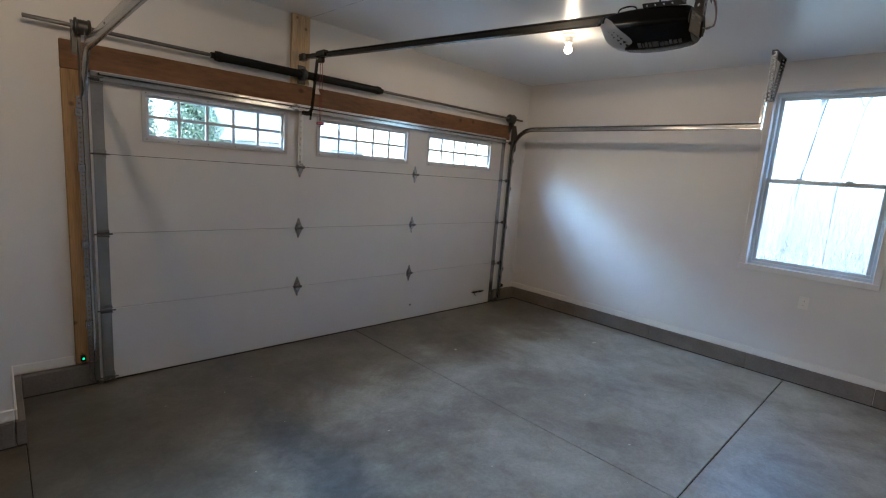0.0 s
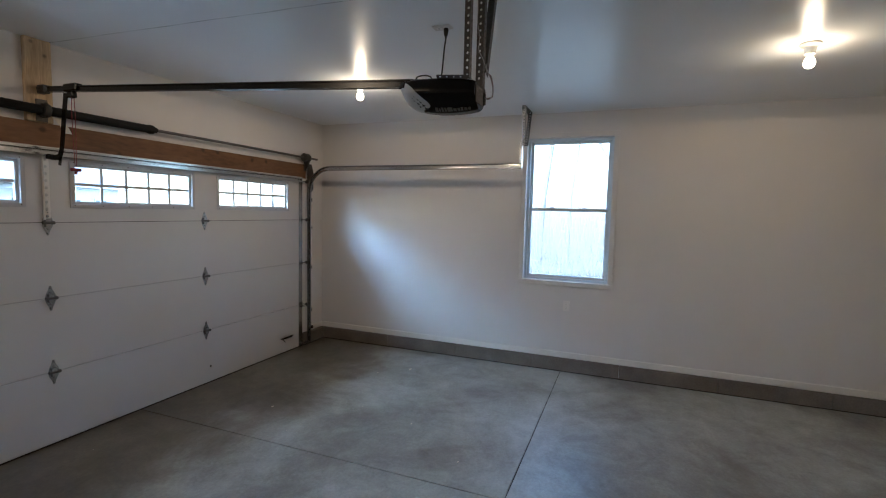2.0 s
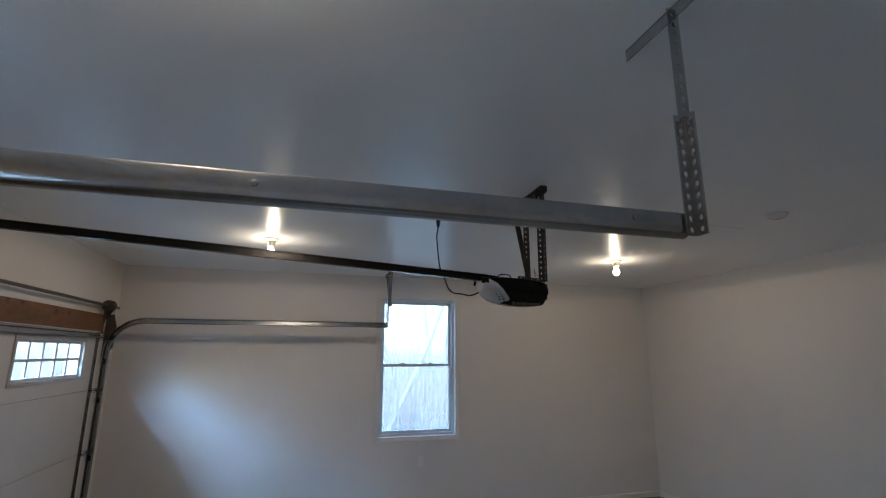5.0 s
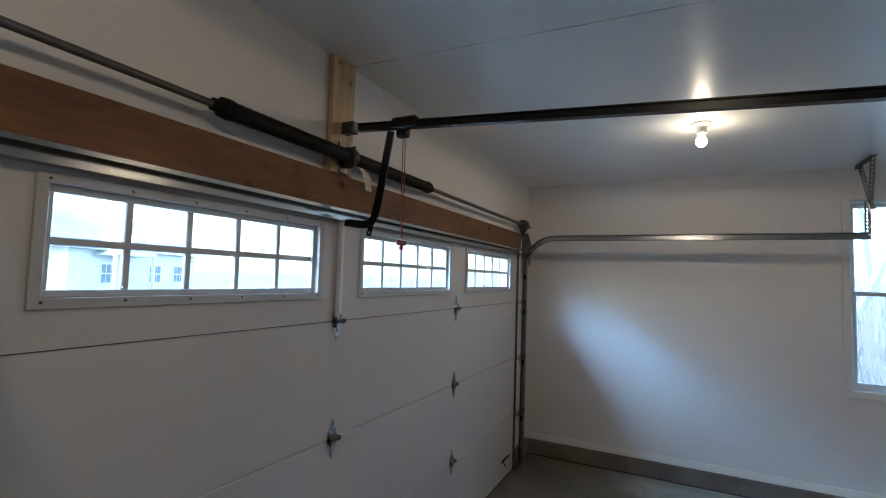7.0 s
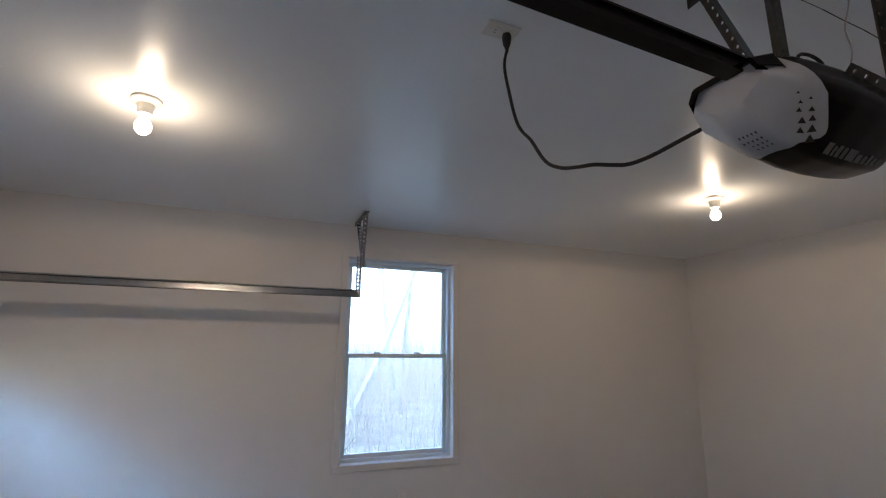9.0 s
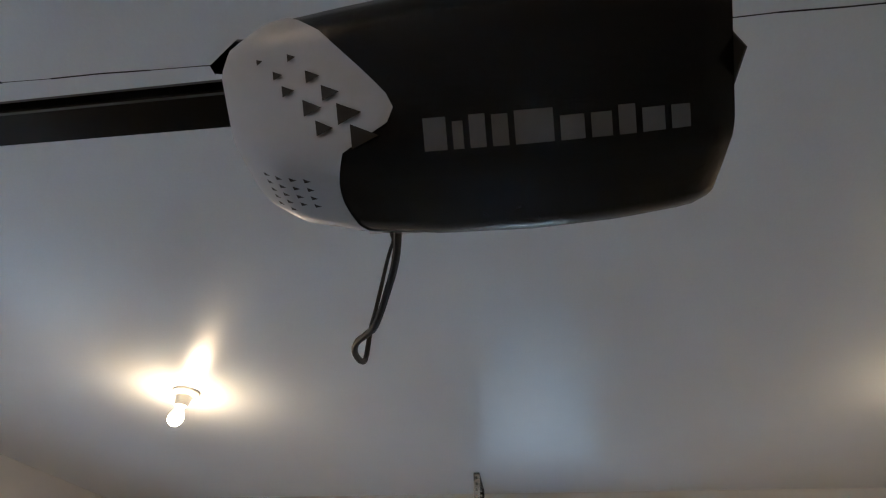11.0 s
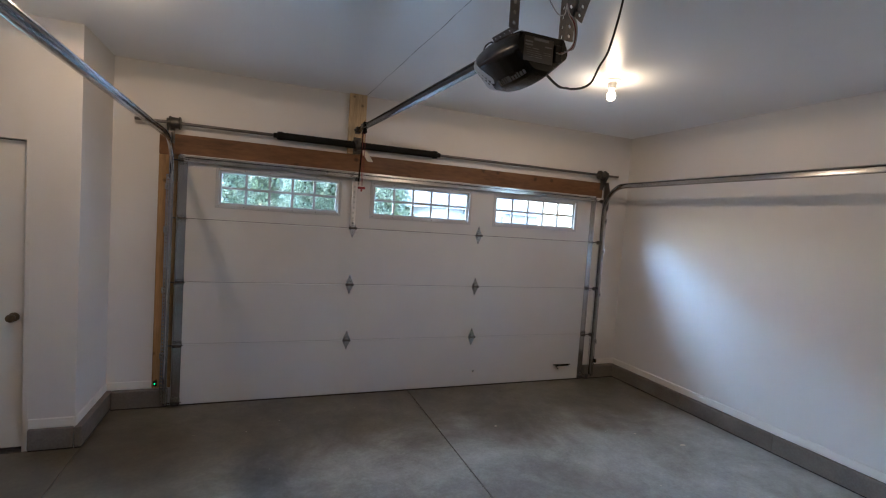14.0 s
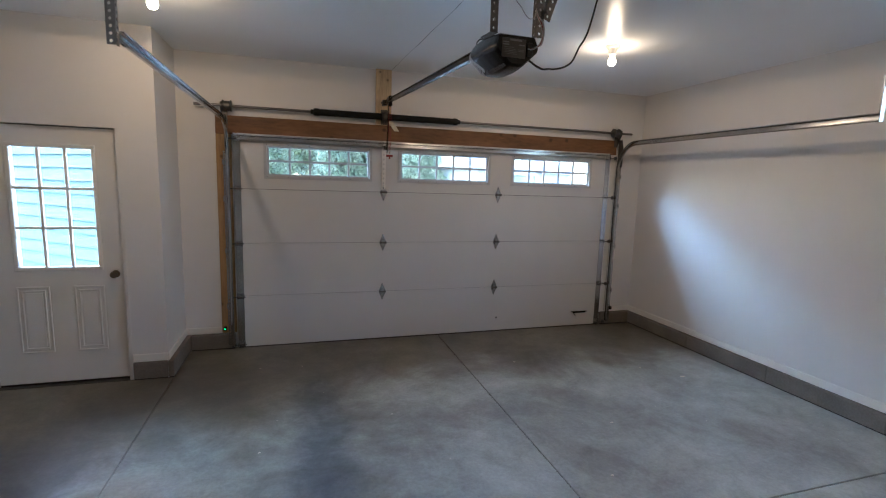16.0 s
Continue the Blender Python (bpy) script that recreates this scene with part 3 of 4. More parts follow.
for x, s in ((-1.475, -1), (2.79, 1)):
    d = lathe(bmesh.new(), [(0.02, -0.05), (0.05, -0.045), (0.052, -0.035), (0.044, -0.03), (0.044, 0.02), (0.052, 0.025), (0.05, 0.035), (0.025, 0.04)], (x, 0, 0), "x", 22)
    part("cable_drum", d, DARKSTEEL, shaft, "dark cast cable drum", smooth=True)
    bm = bmesh.new()
    xx = x + s * 0.06
    sweep(bm, [(-0.03, 0.03), (-0.03, -0.02), (0.04, -0.13), (0.04, 0.04)], [((q, 0, 0), (0, 1, 0), (0, 0, 1)) for q in (xx - 0.0015, xx + 0.0015)])
    box(bm, min(xx, xx - s * 0.05), 0.0405, -0.16, max(xx, xx - s * 0.05), 0.0435, 0.04)
    part("end_bearing_plate", bm, DARKSTEEL, shaft)
    part("lift_cable", T([(x, -0.044, 0.0), (x + s * 0.002, -0.02, -2.29)], 0.0016, 6), DARKSTEEL, shaft)
bm = bmesh.new()
box(bm, -0.035, 0.035, -0.075, 0.035, 0.0435, 0.075, bevel=0.002)
box(bm, -0.003, -0.03, -0.05, 0.003, 0.035, 0.05, bevel=0.001)
lathe(bm, [(0.043, -0.02), (0.046, -0.01), (0.046, 0.01), (0.043, 0.02)], (0, 0, 0), "x", 16)
part("centre_bracket", bm, DARKSTEEL, shaft, "rusty dark centre bearing bracket")
tag = bmesh.new()
sweep(tag, [(-0.026, 0), (0.026, 0), (0.026, 0.0012), (-0.026, 0.0012)], [((0.045 + 0.015 * k, -0.035 - 0.012 * math.sin(k * 0.8), -0.045 - 0.019 * k), (1, 0, 0), (0, -1, 0.2)) for k in range(6)])
part("paper_tag", tag, PAPER, shaft, "curled paper warning tag")

# ---- opener ----
opener = thing("garage_door_opener", (0.008, -2.92, 2.18), "black ceiling-hung garage door opener with a white light lens", "garage door opener")
OS = [(-2.764, 0.062, 2.262, 2.322), (-2.780, 0.079, 2.238, 2.330), (-2.815, 0.095, 2.214, 2.333), (-2.870, 0.101, 2.198, 2.333), (-2.930, 0.106, 2.189, 2.331), (-3.000, 0.106, 2.186, 2.326), (-3.060, 0.102, 2.188, 2.321), (-3.112, 0.095, 2.194, 2.314), (-3.126, 0.089, 2.201, 2.307)]


# angle round the shell, and the share of its width and height there
OUTLINE = [(0, 1.0, 0.58), (12, 0.985, 0.70), (38, 0.84, 0.97), (50, 0.76, 1.0), (90, 0.0, 1.0), (130, -0.76, 1.0), (142, -0.84, 0.97), (168, -0.985, 0.70), (180, -1.0, 0.58), (190, -0.955, 0.48), (236, -0.36, 0.04), (244, -0.26, 0.005), (270, 0.0, 0.0), (296, 0.26, 0.005), (304, 0.36, 0.04), (350, 0.955, 0.48), (360, 1.0, 0.58)]


def opener_at(y, a, out=0.0):
    """A point of the opener's shell at length y and angle a round it, in the opener's own axes."""
    for (y0, w0, b0, t0), (y1, w1, b1, t1) in zip(OS, OS[1:]):
        if y1 <= y <= y0:
            k = (y - y0) / (y1 - y0)
            w, b, t = w0 + (w1 - w0) * k, b0 + (b1 - b0) * k, t0 + (t1 - t0) * k
            break
    deg = math.degrees(a) % 360
    for (a0, x0, z0), (a1, x1, z1) in zip(OUTLINE, OUTLINE[1:]):
        if a0 <= deg <= a1:
            q = (deg - a0) / (a1 - a0)
            fx, fz = x0 + (x1 - x0) * q, z0 + (z1 - z0) * q
            break
    return Vector((fx * (w + out), y + 2.92, b + fz * (t - b) + out * (2 * fz - 1) - 2.18))


LENS_EDGE = [(-1.0, -2.862), (-0.82, -2.872), (-0.70, -2.908), (-0.62, -2.912), (-0.30, -2.876), (0.0, -2.846), (0.20, -2.832), (0.45, -2.800), (0.66, -2.776), (0.80, -2.7665), (1.0, -2.7655)]


def lens_edge(a):
    """Where the white lens ends on the shell at angle a: a visor on top, swept back at the sides."""
    q = math.sin(a)
    for (q0, y0), (q1, y1) in zip(LENS_EDGE, LENS_EDGE[1:]):
        if q <= q1 + 1e-6:
            return y0 + (y1 - y0) * (q - q0) / (q1 - q0)
    return LENS_EDGE[-1][1]


SEG, NY = 72, 22
FRONT, REAR = OS[0][0], OS[-1][0] + 0.0001


def loft(rows, out, cap_first, cap_last):
    bm = bmesh.new()
    rings = [[bm.verts.new(opener_at(y(2 * math.pi * k / SEG), 2 * math.pi * k / SEG, out)) for k in range(SEG)] for y in rows]
    for p, q in zip(rings, rings[1:]):
        for k in range(SEG):
            bm.faces.new((p[k], p[(k + 1) % SEG], q[(k + 1) % SEG], q[k]))
    if cap_first:
        bm.faces.new(rings[0])
    if cap_last:
        bm.faces.new(rings[-1][::-1])
    return bm


lens = loft([lambda a, i=i: FRONT + (lens_edge(a) - FRONT) * i / 10 for i in range(11)], 0.0012, True, False)
shell = loft([lambda a, i=i: min(FRONT, lens_edge(a) + 0.002) * (1 - i / NY) + REAR * i / NY for i in range(NY + 1)], 0.0, False, True)
part("housing", shell, BLACKPLASTIC, opener, "glossy black plastic housing", smooth=True)
part("light_lens", lens, LENS, opener, "white plastic light lens with triangular vents", smooth=True)


visor = bmesh.new()
vr = []
for k in range(41):
    a = radians(8 + 164 * k / 40)
    ring = []
    for dy, out in ((0.010, -0.002), (0.012, 0.005), (-0.020, 0.004), (-0.030, -0.001)):
        p = opener_at(FRONT + min(dy, 0.0), a, out)
        p.y += max(dy, 0.0)
        ring.append(visor.verts.new(p))
    vr.append(ring)
for p, q in zip(vr, vr[1:]):
    for k in range(4):
        visor.faces.new((p[k], q[k], q[(k + 1) % 4], p[(k + 1) % 4]))
part("visor", visor, BLACKPLASTIC, opener, "black visor rim over the lens")


def patch(bm, y, a, dy, da, out, corners):
    bm.faces.new([bm.verts.new(opener_at(y + dy * u, a + da * v, out)) for u, v in corners])


for side in (0, 1):
    base = math.pi if side == 0 else 0.0
    sg = 1 if side == 0 else -1
    vents = bmesh.new()
    for u, v, q in ((0.00, 0.10, 0.5), (0.015, 0.22, 0.7), (0.030, 0.10, 0.6), (0.022, 0.34, 0.9), (0.045, 0.24, 1.0), (0.058, 0.36, 1.2), (0.040, 0.46, 1.3), (0.070, 0.50, 1.6), (0.05, 0.62, 1.2), (0.08, 0.66, 1.8)):
        patch(vents, -2.812 - u * 0.85, base + sg * (v * 0.85 + 0.22), -0.011 * q, 0.085 * q, 0.003, ((0, 0), (1, 0.5), (0, 1)))
    part("vent", vents, RUBBER, opener)
# plain silver bars along one lower side
bars = bmesh.new()
y = -2.930
for wd, h in ((0.013, 0.95), (0.006, 0.8), (0.009, 0.95), (0.009, 0.9), (0.021, 0.95), (0.013, 0.7), (0.011, 0.7), (0.009, 0.85), (0.012, 0.7), (0.010, 0.7)):
    patch(bars, y, math.pi + 0.97, -wd * 1.15, -0.20 * h, 0.0015, ((0, 0), (1, 0), (1, 1), (0, 1)))
    y -= wd * 1.15 + 0.004
part("logo_bar", bars, SILVERINK, opener, "row of plain silver logo bars")
underv = bmesh.new()
for r in range(4):
    for c in range(5 - r // 2):
        patch(underv, -2.800 - 0.012 * r, 1.5 * math.pi - 0.32 + 0.14 * c, -0.006, 0.07, 0.003, ((0, 0), (1, 0.5), (0, 1)))
part("vent", underv, RUBBER, opener)
lab = bmesh.new()
box(lab, -0.070, -0.2080, 0.042, 0.034, -0.2064, 0.116, bevel=0.0004)
label_plate = part("label_plate", lab, LABELINK, opener, "dark rear label with pale print bars")
for x0, z0, w, h in ((-0.036, 0.106, 0.052, 0.007), (-0.066, 0.097, 0.026, 0.005), (-0.066, 0.088, 0.026, 0.005), (0.004, 0.090, 0.026, 0.004), (-0.062, 0.080, 0.016, 0.002), (-0.040, 0.080, 0.022, 0.002), (-0.062, 0.073, 0.050, 0.001), (-0.060, 0.067, 0.052, 0.001), (-0.056, 0.061, 0.050, 0.001), (-0.050, 0.055, 0.046, 0.001), (0.000, 0.073, 0.026, 0.001), (0.002, 0.067, 0.024, 0.001)):
    part("print_bar", B(x0, -0.2089, z0, x0 + w, -0.2082, z0 + h), SILVERINK, label_plate)
part("terminal_block", B(0.040, -0.213, 0.052, 0.064, -0.2060, 0.105, bevel=0.002), RUBBER, opener)
for k, (mat, dx) in enumerate(((WIRE, 0.0), (REDPLASTIC, 0.005), (WIRE, 0.010), (WIRE, 0.015))):
    w = smooth_curve([(0.042 + dx, -0.214, 0.080), (0.056 + dx, -0.228, 0.076 + 0.004 * k), (0.078 + dx * 0.7, -0.238, 0.096), (0.090 + dx * 0.5, -0.236, 0.132 + 0.004 * k), (0.086 + dx * 0.5, -0.228, 0.172 + 0.005 * k), (0.076 + 0.002 * k, -0.214, 0.205), (0.072, -0.206, 0.24)], 7)
    part("wire", T(w, 0.0018, 6), mat, opener)
loose = smooth_curve([(0.072, -0.206, 0.235), (0.060, -0.215, 0.20), (0.030, -0.222, 0.195), (0.0, -0.215, 0.235), (-0.022, -0.20, 0.275), (-0.018, -0.20, 0.33), (-0.035, -0.195, 0.39), (-0.02, -0.19, 0.46), (-0.03, -0.19, 0.54), (-0.015, -0.18, 0.66)], 7)
part("wire", T(loose, 0.0016, 6), WIRE, opener)
part("antenna_wire", T(smooth_curve([(-0.072, 0.08, 0.149), (-0.074, 0.07, 0.164), (-0.074, 0.04, 0.169), (-0.072, 0.01, 0.163), (-0.066, 0.0, 0.149)], 6), 0.003, 6), RUBBER, opener)
for sx in (-1, 1):
    ch = bmesh.new()
    perforated(ch, (sx * 0.089, -0.19, 0.141), (sx * 0.089, -0.03, 0.154), 0.018, 0.003, (0.9 * sx, 0, 1), 0.004, 0.03)
    part("mounting_angle", ch, DARKSTEEL, opener, "perforated galvanized angle")

# straps that carry the opener
hang = thing("opener_hanger", (0.008, -3.09, 2.30), "perforated steel straps hanging the opener from the ceiling", "hanger")
for sx in (-1, 1):
    b = bmesh.new()
    perforated(b, (sx * 0.100, -0.018, 0.016), (sx * 0.104, -0.018, H - 2.302), 0.032, 0.003, (1, 0, 0), 0.0055, 0.030)
    part("strap", b, DARKSTEEL, hang)
    b = bmesh.new()
    perforated(b, (sx * 0.0855, 0.0, 0.016), (sx * 0.0895, 0.0, H - 2.302), 0.032, 0.003, (0, 1, 0), 0.0055, 0.030)
    part("strap_flange", b, DARKSTEEL, hang)
b = bmesh.new()
perforated(b, (0.124, -0.026, 0.085), (0.275, -0.020, H - 2.306), 0.034, 0.003, (0.42, 0, -0.2), 0.0055, 0.030)
sweep(b, [(0, 0), (0.003, 0), (0.003, 0.030), (0, 0.030)], [((0.107, -0.025, 0.093), (1, 0, 0), (0, 1, 0)), ((0.258, -0.019, H - 2.306), (1, 0, 0), (0, 1, 0))])
part("brace", b, DARKSTEEL, hang)
part("bolt", lathe(bmesh.new(), [(0.008, -0.028), (0.008, -0.034), (0.004, -0.036)], (0.119, 0.0, 0.115), "y", 6), DARKSTEEL, hang)
b = bmesh.new()
perforated(b, (-0.16, 0.0, H - 2.303), (0.32, 0.0, H - 2.303), 0.036, 0.003, (0, 1, 0), 0.0058, 0.034)
box(b, -0.16, -0.018, H - 2.336, 0.32, -0.015, H - 2.303)
part("ceiling_angle", b, DARKSTEEL, hang)

# rail, trolley, arm and release cord
RA, RB = Vector((-0.002, 0.006, 2.506)), Vector((-0.010, -2.86, 2.328))
rail = thing("opener_rail", tuple(RA), "black steel opener rail running from the header to the opener", "opener rail")
d = (RB - RA)
side, upv = Vector((1, 0, 0)), d.normalized().cross(Vector((1, 0, 0))).normalized()
if upv.z < 0:
    upv = -upv
prof = [(-0.0135, -0.015), (0.0135, -0.015), (0.0135, -0.011), (0.005, -0.009), (0.005, 0.010), (0.011, 0.011), (0.011, 0.015), (-0.011, 0.015), (-0.011, 0.011), (-0.005, 0.010), (-0.005, -0.009), (-0.0135, -0.011)]
part("rail_beam", sweep(bmesh.new(), prof, [(d * k, side * 1.2, upv * 1.2) for k in (0.03, 0.33, 0.66, 1.0)]), BLACKMETAL, rail)
belt = bmesh.new()
for k in range(200):
    o = d * (0.10 + 0.88 * k / 200)
    e = d * (0.10 + 0.88 * (k + 0.78) / 200)
    sweep(belt, [(-0.007, 0.0185), (0.007, 0.0185), (0.007, 0.0215), (-0.007, 0.0215)], [(o, side, upv), (e, side, upv)])
part("drive_belt", belt, RUBBER, rail, "ribbed black drive belt")
bm = bmesh.new()
box(bm, -0.022, -0.07, -0.03, 0.022, 0.0, 0.025, bevel=0.003)
tube(bm, [(-0.035, -0.025, 0.0), (0.035, -0.025, 0.0)], 0.009, 8)
part("header_bracket", bm, DARKSTEEL, rail)
tr = thing("trolley", (0.0, -0.34, 2.484), "black plastic trolley with a folded arm and red release cord", "trolley")
bm = B(-0.026, -0.06, -0.016, 0.026, 0.07, 0.034, bevel=0.008)
box(bm, -0.018, -0.012, -0.055, 0.018, 0.045, -0.016, bevel=0.006)
part("carriage", bm, BLACKPLASTIC, tr)
arm = bmesh.new()
arm_path = smooth_curve([(0.0, 0.08, -0.02), (0.0, 0.105, -0.16), (0.0, 0.135, -0.34), (0.0, 0.155, -0.41), (0.0, 0.20, -0.438), (0.0, 0.315, -0.425)], 5)
sweep(arm, [(-0.004, -0.018), (0.004, -0.018), (0.004, 0.018), (-0.004, 0.018)], [(p, (1, 0, 0), (0, q.z, -q.y)) for p, q in ((arm_path[i], (arm_path[min(i + 1, len(arm_path) - 1)] - arm_path[max(i - 1, 0)]).normalized()) for i in range(len(arm_path)))])
part("curved_arm", arm, BLACKMETAL, tr, "black curved door arm")
arm2 = bmesh.new()
perforated(arm2, (0.007, 0.12, -0.22), (0.007, 0.185, -0.49), 0.026, 0.004, (0, 1, 0.2), 0.005, 0.03)
part("straight_arm", arm2, BLACKMETAL, tr)
for dx in (-0.008, 0.008):
    part("release_cord", T(smooth_curve([(dx, 0.01, -0.05), (dx * 1.3, 0.008, -0.2), (dx * 0.9, 0.006, -0.38), (dx * 0.5, 0.004, -0.505)], 5), 0.0022, 6), REDPLASTIC, tr, "thin red release cord")
bm = B(-0.032, -0.006, -0.535, 0.032, 0.014, -0.513, bevel=0.005)
box(bm, -0.007, -0.004, -0.555, 0.007, 0.012, -0.535, bevel=0.003)
part("release_handle", bm, REDPLASTIC, tr, "red T-shaped release handle")

# ---- ceiling outlet and cord ----
def outlet(name, loc, rot, label):
    ob = thing(name, loc, label, "outlet", "outlets")
    ob.rotation_euler = rot
    part("cover_plate", B(-0.057, -0.035, 0.0, 0.057, 0.035, 0.006, bevel=0.0025), PORCELAIN, ob)
    for x in (-0.02, 0.02):
        r = part("receptacle", lathe(bmesh.new(), [(0.017, 0.006), (0.017, 0.0085), (0.015, 0.009)], (x, 0, 0), "z", 18), TRIM, ob)
        for dy in (-0.006, 0.006):
            part("slot", B(x - 0.004, dy - 0.001, 0.009, x + 0.004, dy + 0.001, 0.0095), RUBBER, r)
    return ob


outlet("ceiling_outlet", (0.648, -2.678, H - 0.001), (radians(180), 0, radians(90)), "white duplex outlet on the ceiling with a plug in it")
outlet("wall_outlet", (XR - 0.001, -3.185, 0.735), (0, radians(-90), 0), "white duplex outlet on the wall below the window")
plug = bmesh.new()
lathe(plug, [(0.013, -0.01), (0.015, -0.02), (0.012, -0.045), (0.006, -0.06), (0.005, -0.07)], (0.65, -2.70, H), "z", 12)
tube(plug, smooth_curve([(0.652, -2.70, H - 0.065), (0.652, -2.691, 2.715), (0.625, -2.693, 2.60), (0.599, -2.696, 2.513), (0.574, -2.701, 2.465), (0.546, -2.71, 2.429), (0.501, -2.725, 2.351), (0.45, -2.736, 2.315), (0.391, -2.745, 2.297), (0.353, -2.760, 2.291), (0.319, -2.784, 2.281), (0.289, -2.805, 2.275), (0.243, -2.828, 2.281), (0.18, -2.855, 2.299), (0.085, -2.875, 2.315)], 8), 0.0048, 8)
tagged(part("power_cord", plug, RUBBER, smooth=True), "black power cord hanging from ceiling outlet to opener", "cord")

# ---- bare bulb lamps ----
def lamp(x, y):
    ob = thing("ceiling_lamp", (x, y, H), "white porcelain lamp holder with a lit bare bulb", "ceiling lamp", "ceiling lamps")
    part("holder", lathe(bmesh.new(), [(0.058, -0.001), (0.058, -0.010), (0.052, -0.016), (0.034, -0.024), (0.029, -0.050), (0.027, -0.066), (0.020, -0.069)], (0, 0, 0), "z", 24), PORCELAIN, ob, smooth=True)
    prof = [(0.013, -0.062), (0.015, -0.078), (0.021, -0.090), (0.029, -0.106), (0.0315, -0.120), (0.028, -0.136), (0.017, -0.148), (0.004, -0.152)]
    bulb = part("bulb", lathe(bmesh.new(), prof, (0, 0, 0), "z", 20), BULB, ob, "lit frosted bulb", smooth=True)
    bulb.visible_shadow = False
    for kind, power in (("POINT", 0.25), ("SPOT", 1.48)):
        li = new("bulb_light", bpy.data.lights.new("bulb_light", kind))
        if kind == "SPOT":
            li.data.spot_size, li.data.spot_blend = radians(179), 0.05
        li.data.energy, li.data.color, li.data.shadow_soft_size = power, (1.0, 0.64, 0.37), 0.03
        li.location = (x, y, H - (0.080 if kind == "SPOT" else 0.132))
    return ob


lamp(1.575, -1.545)
lamp(1.59, -4.77)
lamp(-1.67, -1.57)

# small ceiling box
tagged(part("ceiling_box", lathe(bmesh.new(), [(0.062, -0.001), (0.063, -0.010), (0.055, -0.024), (0.038, -0.032), (0.010, -0.034)], (-0.085, -4.815, H), "z", 28), PORCELAIN, smooth=True), "round white plastic cover on the ceiling", "cover")

# ---- photo eyes ----
for x, s, mat in ((-1.56, 1, GREENLED), (2.90, -1, BRONZE)):
    ob = thing("safety_sensor", (x, -0.04, 0.20), "small black door safety sensor on a bracket", "sensor", "safety sensors")
    part("sensor_body", B(-0.014, -0.018, 0.0, 0.014, 0.018, 0.040, bevel=0.005), BLACKPLASTIC, ob)
    part("indicator", lathe(bmesh.new(), [(0.005, 0.0), (0.005, -0.003), (0.002, -0.005)], (0.0, -0.018, 0.022), "y", 10), mat, ob)
    part("bracket", B(-0.004, 0.02, -0.01, 0.004, 0.05, 0.04, bevel=0.001), GALV, ob)

# ---- side door ----
YD = YP + 0.04
pd = thing("side_door", (PX0, YD, 0.0), "white steel side door with nine glass panes, closed", "door")
DW = PX1 - PX0
bm = bmesh.new()
gx0, gx1, gz0, gz1 = 0.200, 0.727, 0.965, 1.888
box(bm, 0.004, 0, 0.02, DW - 0.004, 0.044, gz0)
box(bm, 0.004, 0, gz1, DW - 0.004, 0.044, 2.05)
box(bm, 0.004, 0, gz0, gx0, 0.044, gz1)
box(bm, gx1, 0, gz0, DW - 0.004, 0.044, gz1)
slab = part("slab", bm, TRIM, pd, "white painted steel door slab")
fr = bmesh.new()
for a in ((gx0 - 0.03, -0.012, gz0 - 0.03, gx1 + 0.03, 0.0, gz0), (gx0 - 0.03, -0.012, gz1, gx1 + 0.03, 0.0, gz1 + 0.03), (gx0 - 0.03, -0.012, gz0, gx0, 0.0, gz1), (gx1, -0.012, gz0, gx1 + 0.03, 0.0, gz1)):
    box(fr, *a, bevel=0.004)
lf = part("lite_frame", fr, TRIM, pd)
mt = bmesh.new()
for k in (1, 2):
    xx = gx0 + (gx1 - gx0) * k / 3
    box(mt, xx - 0.011, -0.006, gz0, xx + 0.011, 0.0185, gz1, bevel=0.003)
    zz = gz0 + (gz1 - gz0) * k / 3
    box(mt, gx0, -0.0055, zz - 0.011, gx1, 0.018, zz + 0.011, bevel=0.003)
part("muntin_grid", mt, TRIM, lf)
for i in range(3):
    for j in range(3):
        p = part("pane", B(gx0 + (gx1 - gx0) * i / 3 + 0.008, 0.012, gz0 + (gz1 - gz0) * j / 3 + 0.008, gx0 + (gx1 - gx0) * (i + 1) / 3 - 0.008, 0.016, gz0 + (gz1 - gz0) * (j + 1) / 3 - 0.008), GLASS, lf)
        p.visible_shadow = False
for x0, x1 in ((0.165, 0.385), (0.545, 0.755)):
    e = bmesh.new()
    z0, z1 = 0.27, 0.81
    for k, (q, y) in enumerate(((0.0, -0.010), (0.03, -0.008))):
        t = 0.014
        box(e, x0 + q, y, z0 + q, x1 - q, 0, z0 + q + t, bevel=0.003)
        box(e, x0 + q, y, z1 - q - t, x1 - q, 0, z1 - q, bevel=0.003)
        box(e, x0 + q, y, z0 + q + t, x0 + q + t, 0, z1 - q - t, bevel=0.003)
        box(e, x1 - q - t, y, z0 + q + t, x1 - q, 0, z1 - q - t, bevel=0.003)
    box(e, x0 + 0.05, -0.004, z0 + 0.05, x1 - 0.05, 0, z1 - 0.05, bevel=0.003)
    part("embossed_panel", e, TRIM, pd)
kn = part("knob", lathe(bmesh.new(), [(0.030, 0.0), (0.030, -0.006), (0.012, -0.010), (0.011, -0.03), (0.024, -0.038), (0.028, -0.05), (0.024, -0.062), (0.010, -0.066)], (DW - 0.065, 0, 0.90), "y", 22), BRONZE, pd, "aged bronze round knob", smooth=True)
part("sweep_seal", B(0.004, 0.0, 0.004, DW - 0.004, 0.044, 0.02), RUBBER, pd)
for x0, x1 in ((PX0 - 0.03, PX0), (PX1, PX1 + 0.03)):
    struct("door_1_jamb", B(x0, YP - 0.001, 0.0, x1, YP + 0.16, 2.08), WALL, "white painted door jamb", "jamb")
